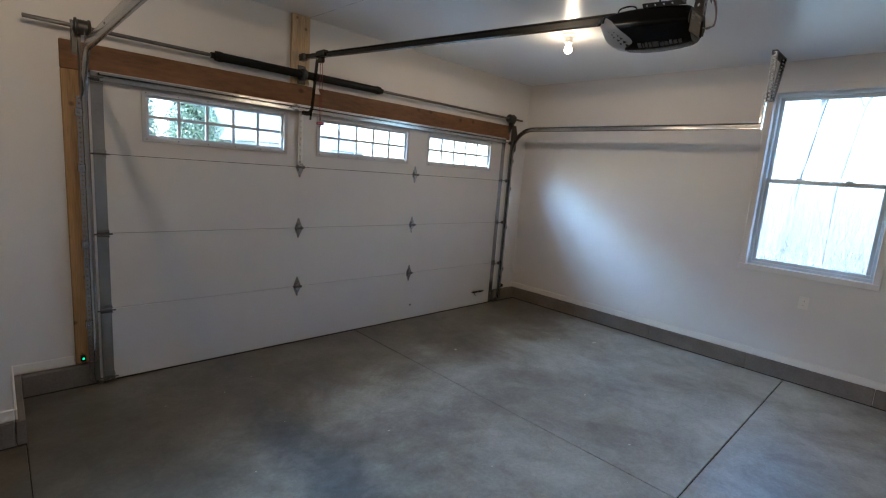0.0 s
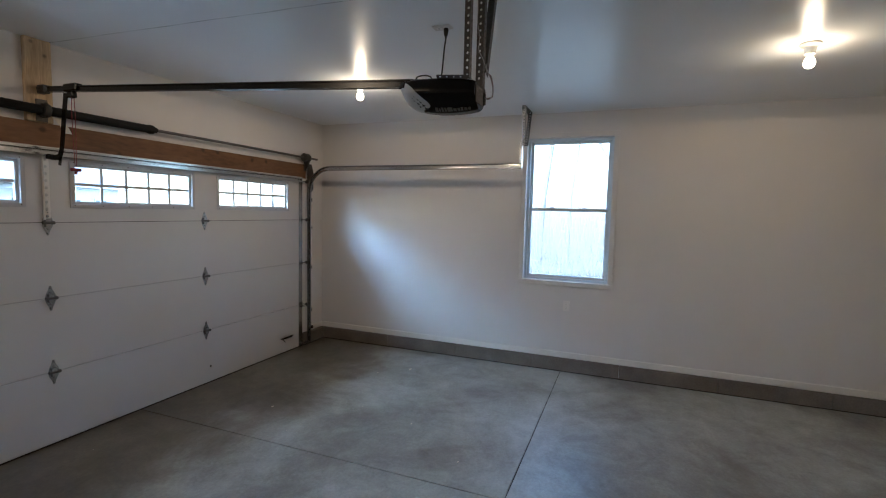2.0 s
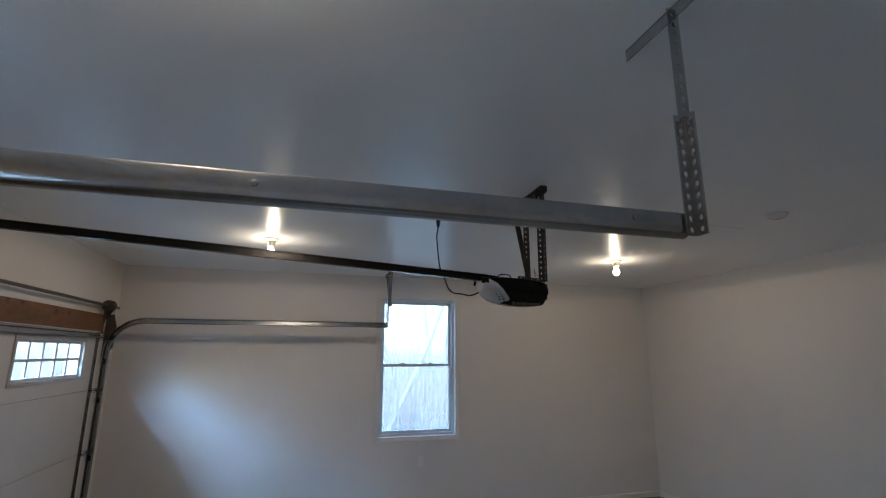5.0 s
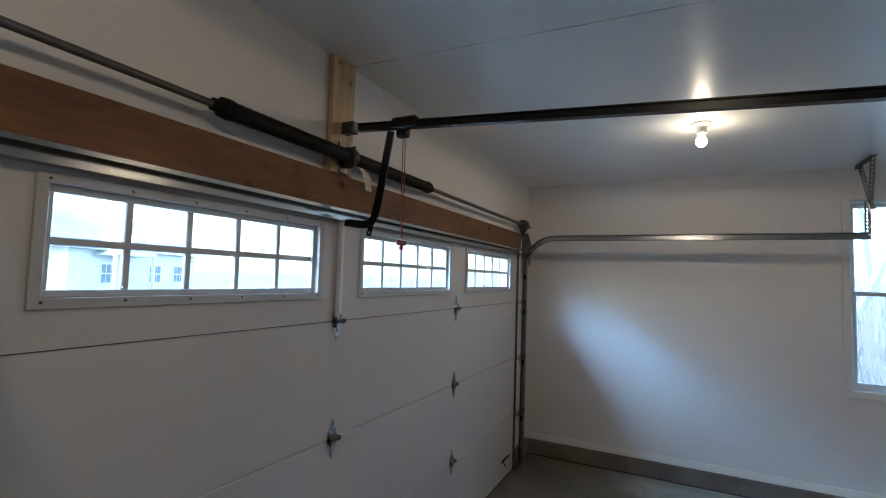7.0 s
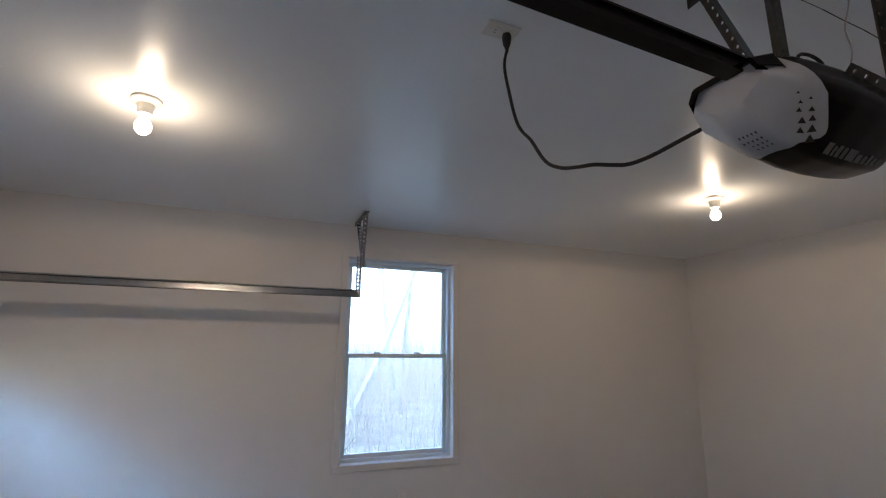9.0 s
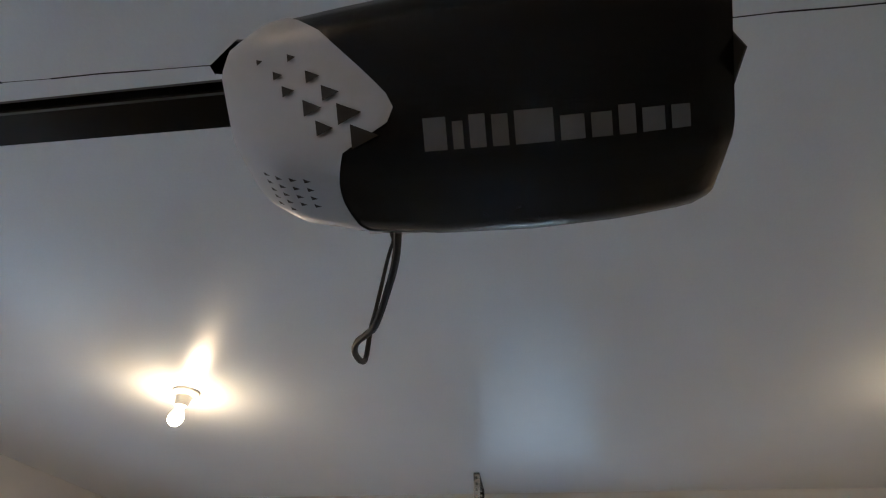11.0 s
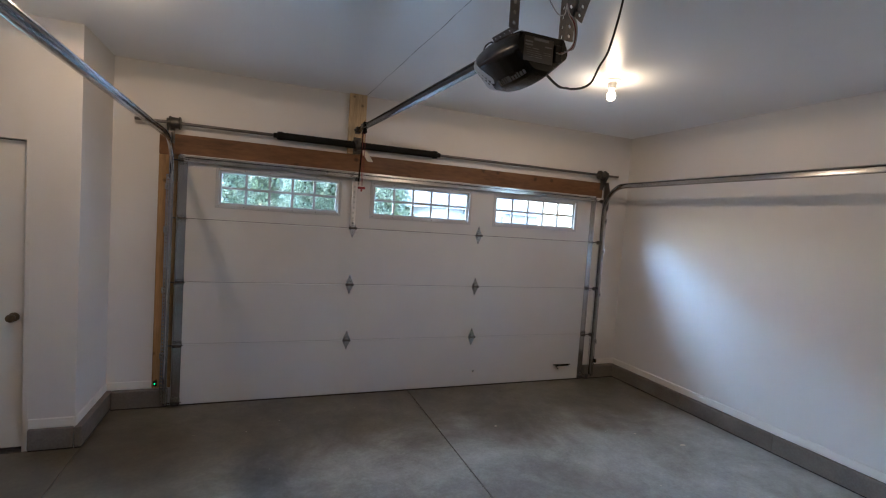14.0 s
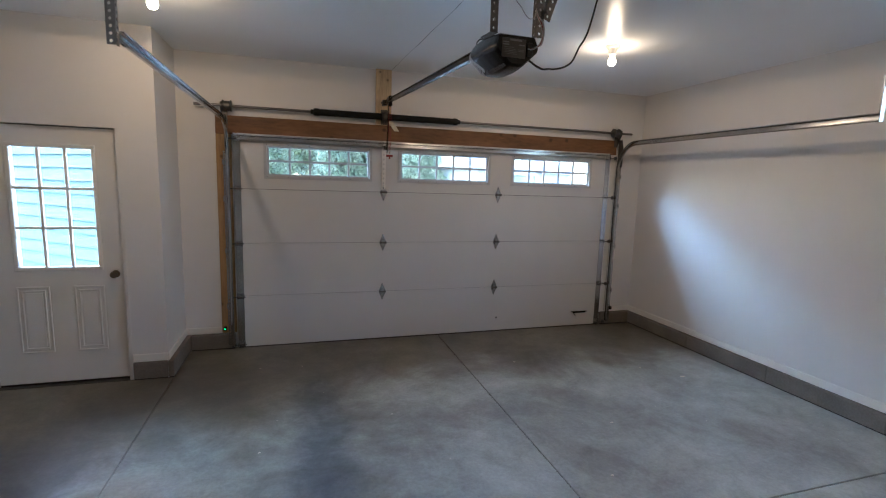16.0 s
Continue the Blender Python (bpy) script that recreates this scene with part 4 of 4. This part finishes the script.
struct("door_1_jamb", B(PX0, YP - 0.001, 2.057, PX1, YP + 0.16, 2.08), WALL, "white painted door jamb head", "jamb")
struct("door_1_sill", B(PX0, YP - 0.01, 0.0, PX1, YP + 0.16, 0.004), DARKSTEEL, "dark metal door sill", "sill")
# black strips added behind the slab paint the shadow gap round the door
for a in ((-0.008, 0.045, 0.02, 0.008, 0.058, 2.06), (DW - 0.008, 0.045, 0.02, DW + 0.008, 0.058, 2.06), (-0.008, 0.045, 2.045, DW + 0.008, 0.058, 2.06)):
    part("gap_shade_strip", B(*a), RUBBER, pd)

# ---- side window ----
win = tagged(new("window_1"), "white double-hung window with a pale painted casing", "window", kind="structure")
win.location = (XR, (WY0 + WY1) / 2, WZ0)
hw, hh = (WY1 - WY0) / 2, WZ1 - WZ0
bm = bmesh.new()
c = 0.052
for a in ((-0.014, -hw - c, hh, 0.0, hw + c, hh + c), (-0.014, -hw - c, -c, 0.0, hw + c, 0.0), (-0.014, -hw - c, 0.0, 0.0, -hw, hh), (-0.014, hw, 0.0, 0.0, hw + c, hh)):
    box(bm, a[0], a[1], a[2], a[3] - 0.0015, a[4], a[5], bevel=0.003)
part("casing", bm, WALL, win)
# white vinyl with the blue of the sky light put into its colour
VINYL = material("white_vinyl_sky_tint", (0.66, 0.74, 0.80), 0.35, var=0.03, scale=5, fine=90, bump=0.02)
bm = bmesh.new()
f = 0.026
for a in ((0.062, -hw, hh - f, 0.158, hw, hh), (0.062, -hw, 0.0, 0.158, hw, f), (0.062, -hw, f, 0.158, -hw + f, hh - f), (0.062, hw - f, f, 0.158, hw, hh - f)):
    box(bm, *a, bevel=0.002)
part("window_frame", bm, VINYL, win, "white vinyl window frame")
mid = 0.79


def sash(x, z0, z1, name):
    bm = bmesh.new()
    y0, y1, s = -hw + f, hw - f, 0.03
    for a in ((x, y0, z0, x + 0.03, y1, z0 + s), (x, y0, z1 - s, x + 0.03, y1, z1), (x, y0, z0 + s, x + 0.03, y0 + s, z1 - s), (x, y1 - s, z0 + s, x + 0.03, y1, z1 - s)):
        box(bm, *a, bevel=0.003)
    sa = part(name, bm, VINYL, win)
    p = part("pane", B(x + 0.013, y0 + s - 0.004, z0 + s - 0.004, x + 0.017, y1 - s + 0.004, z1 - s + 0.004), GLASS, sa)
    p.visible_shadow = False
    return sa


low = sash(0.082, f, mid + 0.017, "lower_sash")
sash(0.116, mid - 0.017, hh - f, "upper_sash")
for yy in (-0.17, 0.17):
    part("sash_lock", B(0.077, yy - 0.025, mid + 0.017, 0.112, yy + 0.025, mid + 0.032, bevel=0.004), VINYL, low)

# ---- outside ----
struct("ground", B(-400, -400, -0.62, 400, 400, -0.12), GRASS, "green lawn around the house", "ground")
struct("driveway", B(-3.6, 0.11, -0.16, 4.2, 15.0, -0.02), DRIVE, "pale concrete driveway", "driveway")
struct("road", B(-200, 15.0, -0.17, 200, 22.0, -0.10), ASPHALT, "grey asphalt street", "road")
struct("eave", B(XC - 0.1, 0.21, 2.86, XR + 0.6, 0.74, 2.96), TRIM, "white eave soffit over the garage door", "eave")
struct("house_roof", B(XL - 0.5, YB - 0.6, H + 0.125, XR + 0.6, 0.74, H + 0.30), ROOF, "dark shingle roof slab over the garage", "roof")

# siding of the house wing outside the side door
sid = thing("house_wing", (-3.88, 2.0, -0.1), "pale aqua clapboard house wall outside the side door", "house wall")
sid.rotation_euler = (0, 0, radians(-43))
part("sheathing", B(-3.0, 0.02, 0.0, 1.35, 0.12, 2.82), SIDING, sid)
for k in range(18):
    z = 0.06 + 0.15 * k
    bm = bmesh.new()
    sweep(bm, [(0.0, z), (-0.030, z), (-0.004, z + 0.158), (0.0, z + 0.158)], [((x, 0.018, 0), (0, 1, 0), (0, 0, 1)) for x in (-3.0, 1.26)])
    part("clapboard", bm, SIDING, sid)
part("corner_board", B(1.26, -0.01, 0.0, 1.37, 0.125, 2.84, bevel=0.003), TRIM, sid, "white corner board")


def crown_mesh(rng, n, size, shape):
    """Loose leaf blades scattered through a crown; shape gives a point and a scale."""
    vs, fs = [], []
    for _ in range(n):
        p, s = shape(rng)
        u = Vector((rng.gauss(0, 1), rng.gauss(0, 1), rng.gauss(0, 1))).normalized()
        v = u.orthogonal().normalized()
        s *= size * rng.uniform(0.6, 1.4)
        b = len(vs)
        vs += [p - u * s, p + v * s * 0.45, p + u * s, p - v * s * 0.45]
        fs.append((b, b + 1, b + 2, b + 3))
    me = bpy.data.meshes.new("crown")
    me.from_pydata(vs, [], fs)
    return me


def limbs(rng, bm, base, direction, length, radius, depth):
    """Tapered limbs that fork."""
    pts, rs = [Vector(base)], [radius]
    d = Vector(direction).normalized()
    n = 5
    for k in range(n):
        d = (d + Vector((rng.gauss(0, 0.13), rng.gauss(0, 0.13), rng.gauss(0, 0.08)))).normalized()
        pts.append(pts[-1] + d * length / n)
        rs.append(radius * (1 - 0.62 * (k + 1) / n))
    tube(bm, pts, rs, 6)
    if depth > 0:
        for _ in range(4):
            k = rng.randint(2, n)
            a = (d + Vector((rng.uniform(-1, 1), rng.uniform(-1, 1), rng.uniform(-0.1, 0.7)))).normalized()
            limbs(rng, bm, pts[k], a, length * rng.uniform(0.4, 0.65), rs[k] * 0.6, depth - 1)


def leafy_tree(x, y, h, seed):
    rng = random.Random(seed)
    ob = thing("tree", (x, y, -0.14), "tall green conifer standing across the street", "tree", "trees across the street")
    bm = bmesh.new()
    tube(bm, [(0, 0, 0), (0.1, 0, h * 0.4), (0, 0.1, h * 0.95)], [0.22, 0.14, 0.03], 8)
    part("trunk", bm, BARK, ob)

    def shape(r):
        k = r.uniform(0.20, 1.0)
        a = r.uniform(0, 6.283)
        rad = h * 0.24 * (1 - k) ** 0.75 * (0.55 + 0.45 * abs(math.sin(a * 2.5 + k * 23))) * r.uniform(0.35, 1.0)
        return Vector((rad * math.cos(a), rad * math.sin(a), h * k - 0.18 * rad)), 1.0
    me = crown_mesh(rng, 24000, h * 0.0115, shape)
    me.materials.append(LEAF)
    new("crown", me).parent = ob


for i, (x, y, h) in enumerate(((-8.5, 31, 10), (-5.6, 33, 12), (-3.0, 29, 9), (-0.6, 33, 12), (1.8, 30, 10), (4.4, 31, 9.5), (-12, 34, 13), (7.3, 29, 9.5), (9.8, 32, 10))):
    leafy_tree(x, y, h, 40 + i)


def bare_tree(x, y, h, r, seed, lean=(0, 0, 1)):
    rng = random.Random(seed)
    ob = thing("bare_tree", (x, y, -0.14), "leafless grey tree in the brush beside the garage", "tree", "bare trees")
    bm = bmesh.new()
    limbs(rng, bm, (0, 0, 0), lean, h, r, 2)
    part("trunk", bm, BARK, ob, smooth=True)


for i, (x, y, h, r, l) in enumerate(((11.00, -4.08, 11, 0.115, (0.0, -0.409, 1)), (10.5, -4.3, 9, 0.05, (0.0, 0.03, 1)), (12, -2.2, 10, 0.05, (0, -0.05, 1)), (14, -6.4, 11, 0.08, (0.1, 0.05, 1)), (17, -0.5, 12, 0.13, (0, 0.1, 1)), (19, -8, 12, 0.13, (0, 0, 1)), (16, -10, 10, 0.1, (0, 0, 1)), (13, 2.0, 9, 0.09, (0, 0.1, 1)))):
    bare_tree(x, y, h, r, 70 + i, l)
rng = random.Random(5)
vs, fs = [], []
for k in range(13000):
    p = Vector((rng.uniform(7.5, 20), rng.uniform(-16, 8), -0.13))
    hgt = rng.uniform(0.5, 2.6)
    if k > 4500:
        p.x, p.y, hgt = rng.uniform(16, 34), rng.uniform(-28, 14), rng.uniform(2.5, 7.5)
    t = p + Vector((rng.gauss(0, 0.35), rng.gauss(0, 0.35), hgt))
    w = rng.uniform(0.003, 0.008)
    b = len(vs)
    m = (p + t) / 2 + Vector((rng.gauss(0, 0.1), rng.gauss(0, 0.1), 0.1))
    for q, ww in ((p, w), (m, w * 0.8), (t, w * 0.2)):
        vs += [q + Vector((ww, 0, 0)), q + Vector((-ww * 0.5, ww, 0)), q + Vector((-ww * 0.5, -ww, 0))]
    for s in (0, 3):
        for k in range(3):
            j = (k + 1) % 3
            fs.append((b + s + k, b + s + j, b + s + 3 + j, b + s + 3 + k))
me = bpy.data.meshes.new("brush")
me.from_pydata(vs, [], fs)
me.materials.append(TWIG)
tagged(new("brush", me), "pale dry brush and saplings beside the garage", "brush", kind="stuff")

# house across the street
HOUSEW = material("cream_clapboard", (0.78, 0.76, 0.72), 0.7, var=0.05, scale=2, fine=20, bump=0.1)
hs = thing("house", (17, 30, -0.14), "cream house with a gabled porch across the street", "house")
hs.rotation_euler = (0, 0, radians(25))
part("wall", B(-6, 0, 0, 6, 8, 3.0), HOUSEW, hs)
gb = bmesh.new()
sweep(gb, [(-0.6, 2.9), (8.6, 2.9), (4.0, 5.4)], [((x, 0, 0), (0, 1, 0), (0, 0, 1)) for x in (-6.5, 6.5)])
part("roof", gb, ROOF, hs)
gb = bmesh.new()
sweep(gb, [(-1.9, 2.6), (1.9, 2.6), (0, 3.9)], [((-2.5, y, 0), (1, 0, 0), (0, 0, 1)) for y in (-1.4, 1.5)])
part("porch_gable", gb, HOUSEW, hs)
for x in (-4.2, -0.8):
    part("porch_post", B(x - 0.08, -1.3, 0, x + 0.08, -1.14, 2.6), TRIM, hs)
for x in (-3.1, 1.2, 3.9):
    wf = part("window", B(x - 0.65, -0.05, 0.9, x + 0.65, 0.02, 2.2, bevel=0.01), TRIM, hs)
    for k in range(3):
        for j in range(2):
            part("pane", B(x - 0.56 + 0.39 * k, -0.06, 1.0 + 0.57 * j, x - 0.22 + 0.39 * k, -0.051, 1.5 + 0.57 * j), HOUSEPANE, wf)
part("front_door", B(-1.9, -0.05, 0, -1.0, 0.02, 2.05, bevel=0.01), TRIM, hs)

# parked car
car = thing("car", (-5.2, 24.5, -0.13), "blue parked car by the far kerb", "car")
bm = bmesh.new()
sweep(bm, [(-2.2, 0.35), (2.2, 0.35), (2.25, 0.75), (1.9, 0.95), (1.0, 1.02), (0.5, 1.48), (-1.2, 1.5), (-1.9, 1.05), (-2.2, 0.95)], [((0, y, 0), (1, 0, 0), (0, 0, 1)) for y in (-0.88, 0.88)])
bmesh.ops.bevel(bm, geom=list(bm.edges), offset=0.06, segments=2, affect="EDGES")
part("body", bm, CARBLUE, car, smooth=True)
bm = bmesh.new()
sweep(bm, [(0.85, 1.05), (0.45, 1.42), (-1.15, 1.43), (-1.7, 1.08)], [((0, y, 0), (1, 0, 0), (0, 0, 1)) for y in (-0.89, 0.89)])
part("side_glass", bm, CARGLASS, car)
for x in (-1.4, 1.4):
    for y in (-0.86, 0.86):
        w = part("wheel", lathe(bmesh.new(), [(0.22, -0.09), (0.33, -0.08), (0.33, 0.08), (0.22, 0.09)], (x, y, 0.33), "y", 18), RUBBER, car)
        part("rim", lathe(bmesh.new(), [(0.05, -0.095), (0.21, -0.092), (0.21, 0.092), (0.05, 0.095)], (x, y, 0.33), "y", 14), GALV, w)

# ---- floor, stem walls and baseboards ----
floor = tagged(part("floor", B(XL, YB, -0.12, XR + 0.02, 0.10, -0.012), JOINT), "grey mottled concrete garage floor with saw-cut joints", "floor", kind="structure")
xs = [XL, -1.885, 0.645, XR + 0.02]
yy = [YB, -3.153, 0.10]
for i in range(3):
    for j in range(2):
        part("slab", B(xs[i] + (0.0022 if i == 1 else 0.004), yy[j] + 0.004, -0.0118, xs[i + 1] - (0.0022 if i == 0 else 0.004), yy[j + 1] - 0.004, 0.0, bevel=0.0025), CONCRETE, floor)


def stem(name, x0, y0, x1, y1, along, start=0.0, label="grey cast concrete stem wall under the drywall"):
    """A low concrete wall in courses, split at its joints."""
    ob = thing(name, ((x0 + x1) / 2, (y0 + y1) / 2, 0), label, "stem wall", kind="structure")
    lo, hi = (x0, x1) if along == "x" else (y0, y1)
    cuts = [lo] + [start + 0.926 * k for k in range(-12, 12) if lo + 0.1 < start + 0.926 * k < hi - 0.1] + [hi]
    for a, b in zip(cuts, cuts[1:]):
        q = (a + 0.0015, y0, b - 0.0015, y1) if along == "x" else (x0, a + 0.0015, x1, b - 0.0015)
        p = part("block", B(q[0] - ob.location.x, q[1] - ob.location.y, 0.008, q[2] - ob.location.x, q[3] - ob.location.y, CT - 0.001, bevel=0.005), STEM, ob)
    # dark strip stands in for the shade in the gap under the blocks
    ins = 0.004
    part("floor_gap_shade", B(x0 + ins - ob.location.x, y0 + ins - ob.location.y, 0.0, x1 - ins - ob.location.x, y1 - ins - ob.location.y, 0.010), JOINT, ob, "dark strip painted as shade in the gap between stem wall and slab")
    return ob


SX = XR - 0.035
stem("stem_wall_right", SX, YB + 0.02, XR - 0.001, 0.04, "y", -0.985)
stem("stem_wall_back", XL, YB + 0.001, SX - 0.002, YB + 0.026, "x")
stem("stem_wall_left", XL + 0.001, YB + 0.03, XL + 0.026, YP - 0.03, "y")
stem("stem_wall_front", 2.79, -0.012, SX - 0.002, YF - 0.001, "x", 5)
stem("stem_wall_front", XC + 0.047, -0.012, -1.475, YF - 0.001, "x", 5)
stem("stem_wall_jog", XC + 0.001, YP - 0.022, XC + 0.045, YF - 0.001, "y", 5)
stem("stem_wall_side_door", PX1 + 0.032, YP - 0.022, XC - 0.001, YP - 0.001, "x", 5)
stem("stem_wall_side_door", XL + 0.03, YP - 0.016, PX0 - 0.032, YP - 0.001, "x", 5)


def base(x0, y0, x1, y1):
    struct("baseboard", B(x0, y0, CT + 0.001, x1, y1, CT + 0.068, bevel=0.005), TRIM, "white painted baseboard strip above the concrete", "baseboard")


base(XR - 0.016, YB + 0.013, XR - 0.001, YF - 0.013)
base(2.848, YF - 0.013, XR - 0.001, YF - 0.001)
base(XC + 0.001, YF - 0.013, -1.598, YF - 0.001)
base(XC + 0.001, YP - 0.013, XC + 0.013, YF - 0.013)
base(PX1 + 0.032, YP - 0.013, XC + 0.001, YP - 0.001)
base(XL + 0.001, YB + 0.001, XR - 0.013, YB + 0.013)
base(XL + 0.001, YB + 0.013, XL + 0.013, YP - 0.001)

# hairline seam along the ceiling
rng = random.Random(9)
bm = bmesh.new()
pts = [(0.070 + 0.0044 * k + 0.002 * math.sin(k * 0.9) + rng.gauss(0, 0.0012), YF - 0.03 - 0.11 * k) for k in range(46)]
for (xa, ya), (xb, yb) in zip(pts, pts[1:]):
    w = rng.uniform(0.0006, 0.0021)
    v = [bm.verts.new(p) for p in ((xa - w, ya, H - 0.0015), (xa + w, ya, H - 0.0015), (xb + w, yb, H - 0.0015), (xb - w, yb, H - 0.0015))]
    bm.faces.new(v)
struct("ceiling_seam", bm, JOINT, "thin cracked drywall seam", "seam")

# flecks of dried paint and grit on the slab
rng = random.Random(21)
bm = bmesh.new()
spots = [(2.55, -1.62, 0.028), (2.30, -1.35, 0.018), (1.15, -0.95, 0.018), (1.35, -2.2, 0.012), (-0.2, -1.7, 0.010), (0.05, -2.35, 0.010), (0.4, -3.0, 0.016), (-1.1, -2.0, 0.012), (0.95, -2.75, 0.012)]
spots += [(rng.uniform(-1.8, 3.0), rng.uniform(-4.5, -0.3), rng.uniform(0.003, 0.007)) for _ in range(40)]
for x, y, r in spots:
    k = rng.randint(5, 7)
    a0 = rng.uniform(0, 6)
    sx = rng.uniform(0.5, 1.6)
    ring = [(x + r * sx * rng.uniform(0.6, 1) * math.cos(a0 + 6.283 * q / k), y + r * rng.uniform(0.3, 0.7) * math.sin(a0 + 6.283 * q / k)) for q in range(k)]
    lo = [bm.verts.new((u, v, 0.0005)) for u, v in ring]
    hi = [bm.verts.new((x + (u - x) * 0.8, y + (v - y) * 0.8, 0.0025)) for u, v in ring]
    bm.faces.new(hi)
    for q in range(k):
        bm.faces.new((lo[q], lo[(q + 1) % k], hi[(q + 1) % k], hi[q]))
tagged(part("paint_flecks", bm, PAPER), "pale paint flecks and grit on the concrete floor", "debris", kind="stuff")
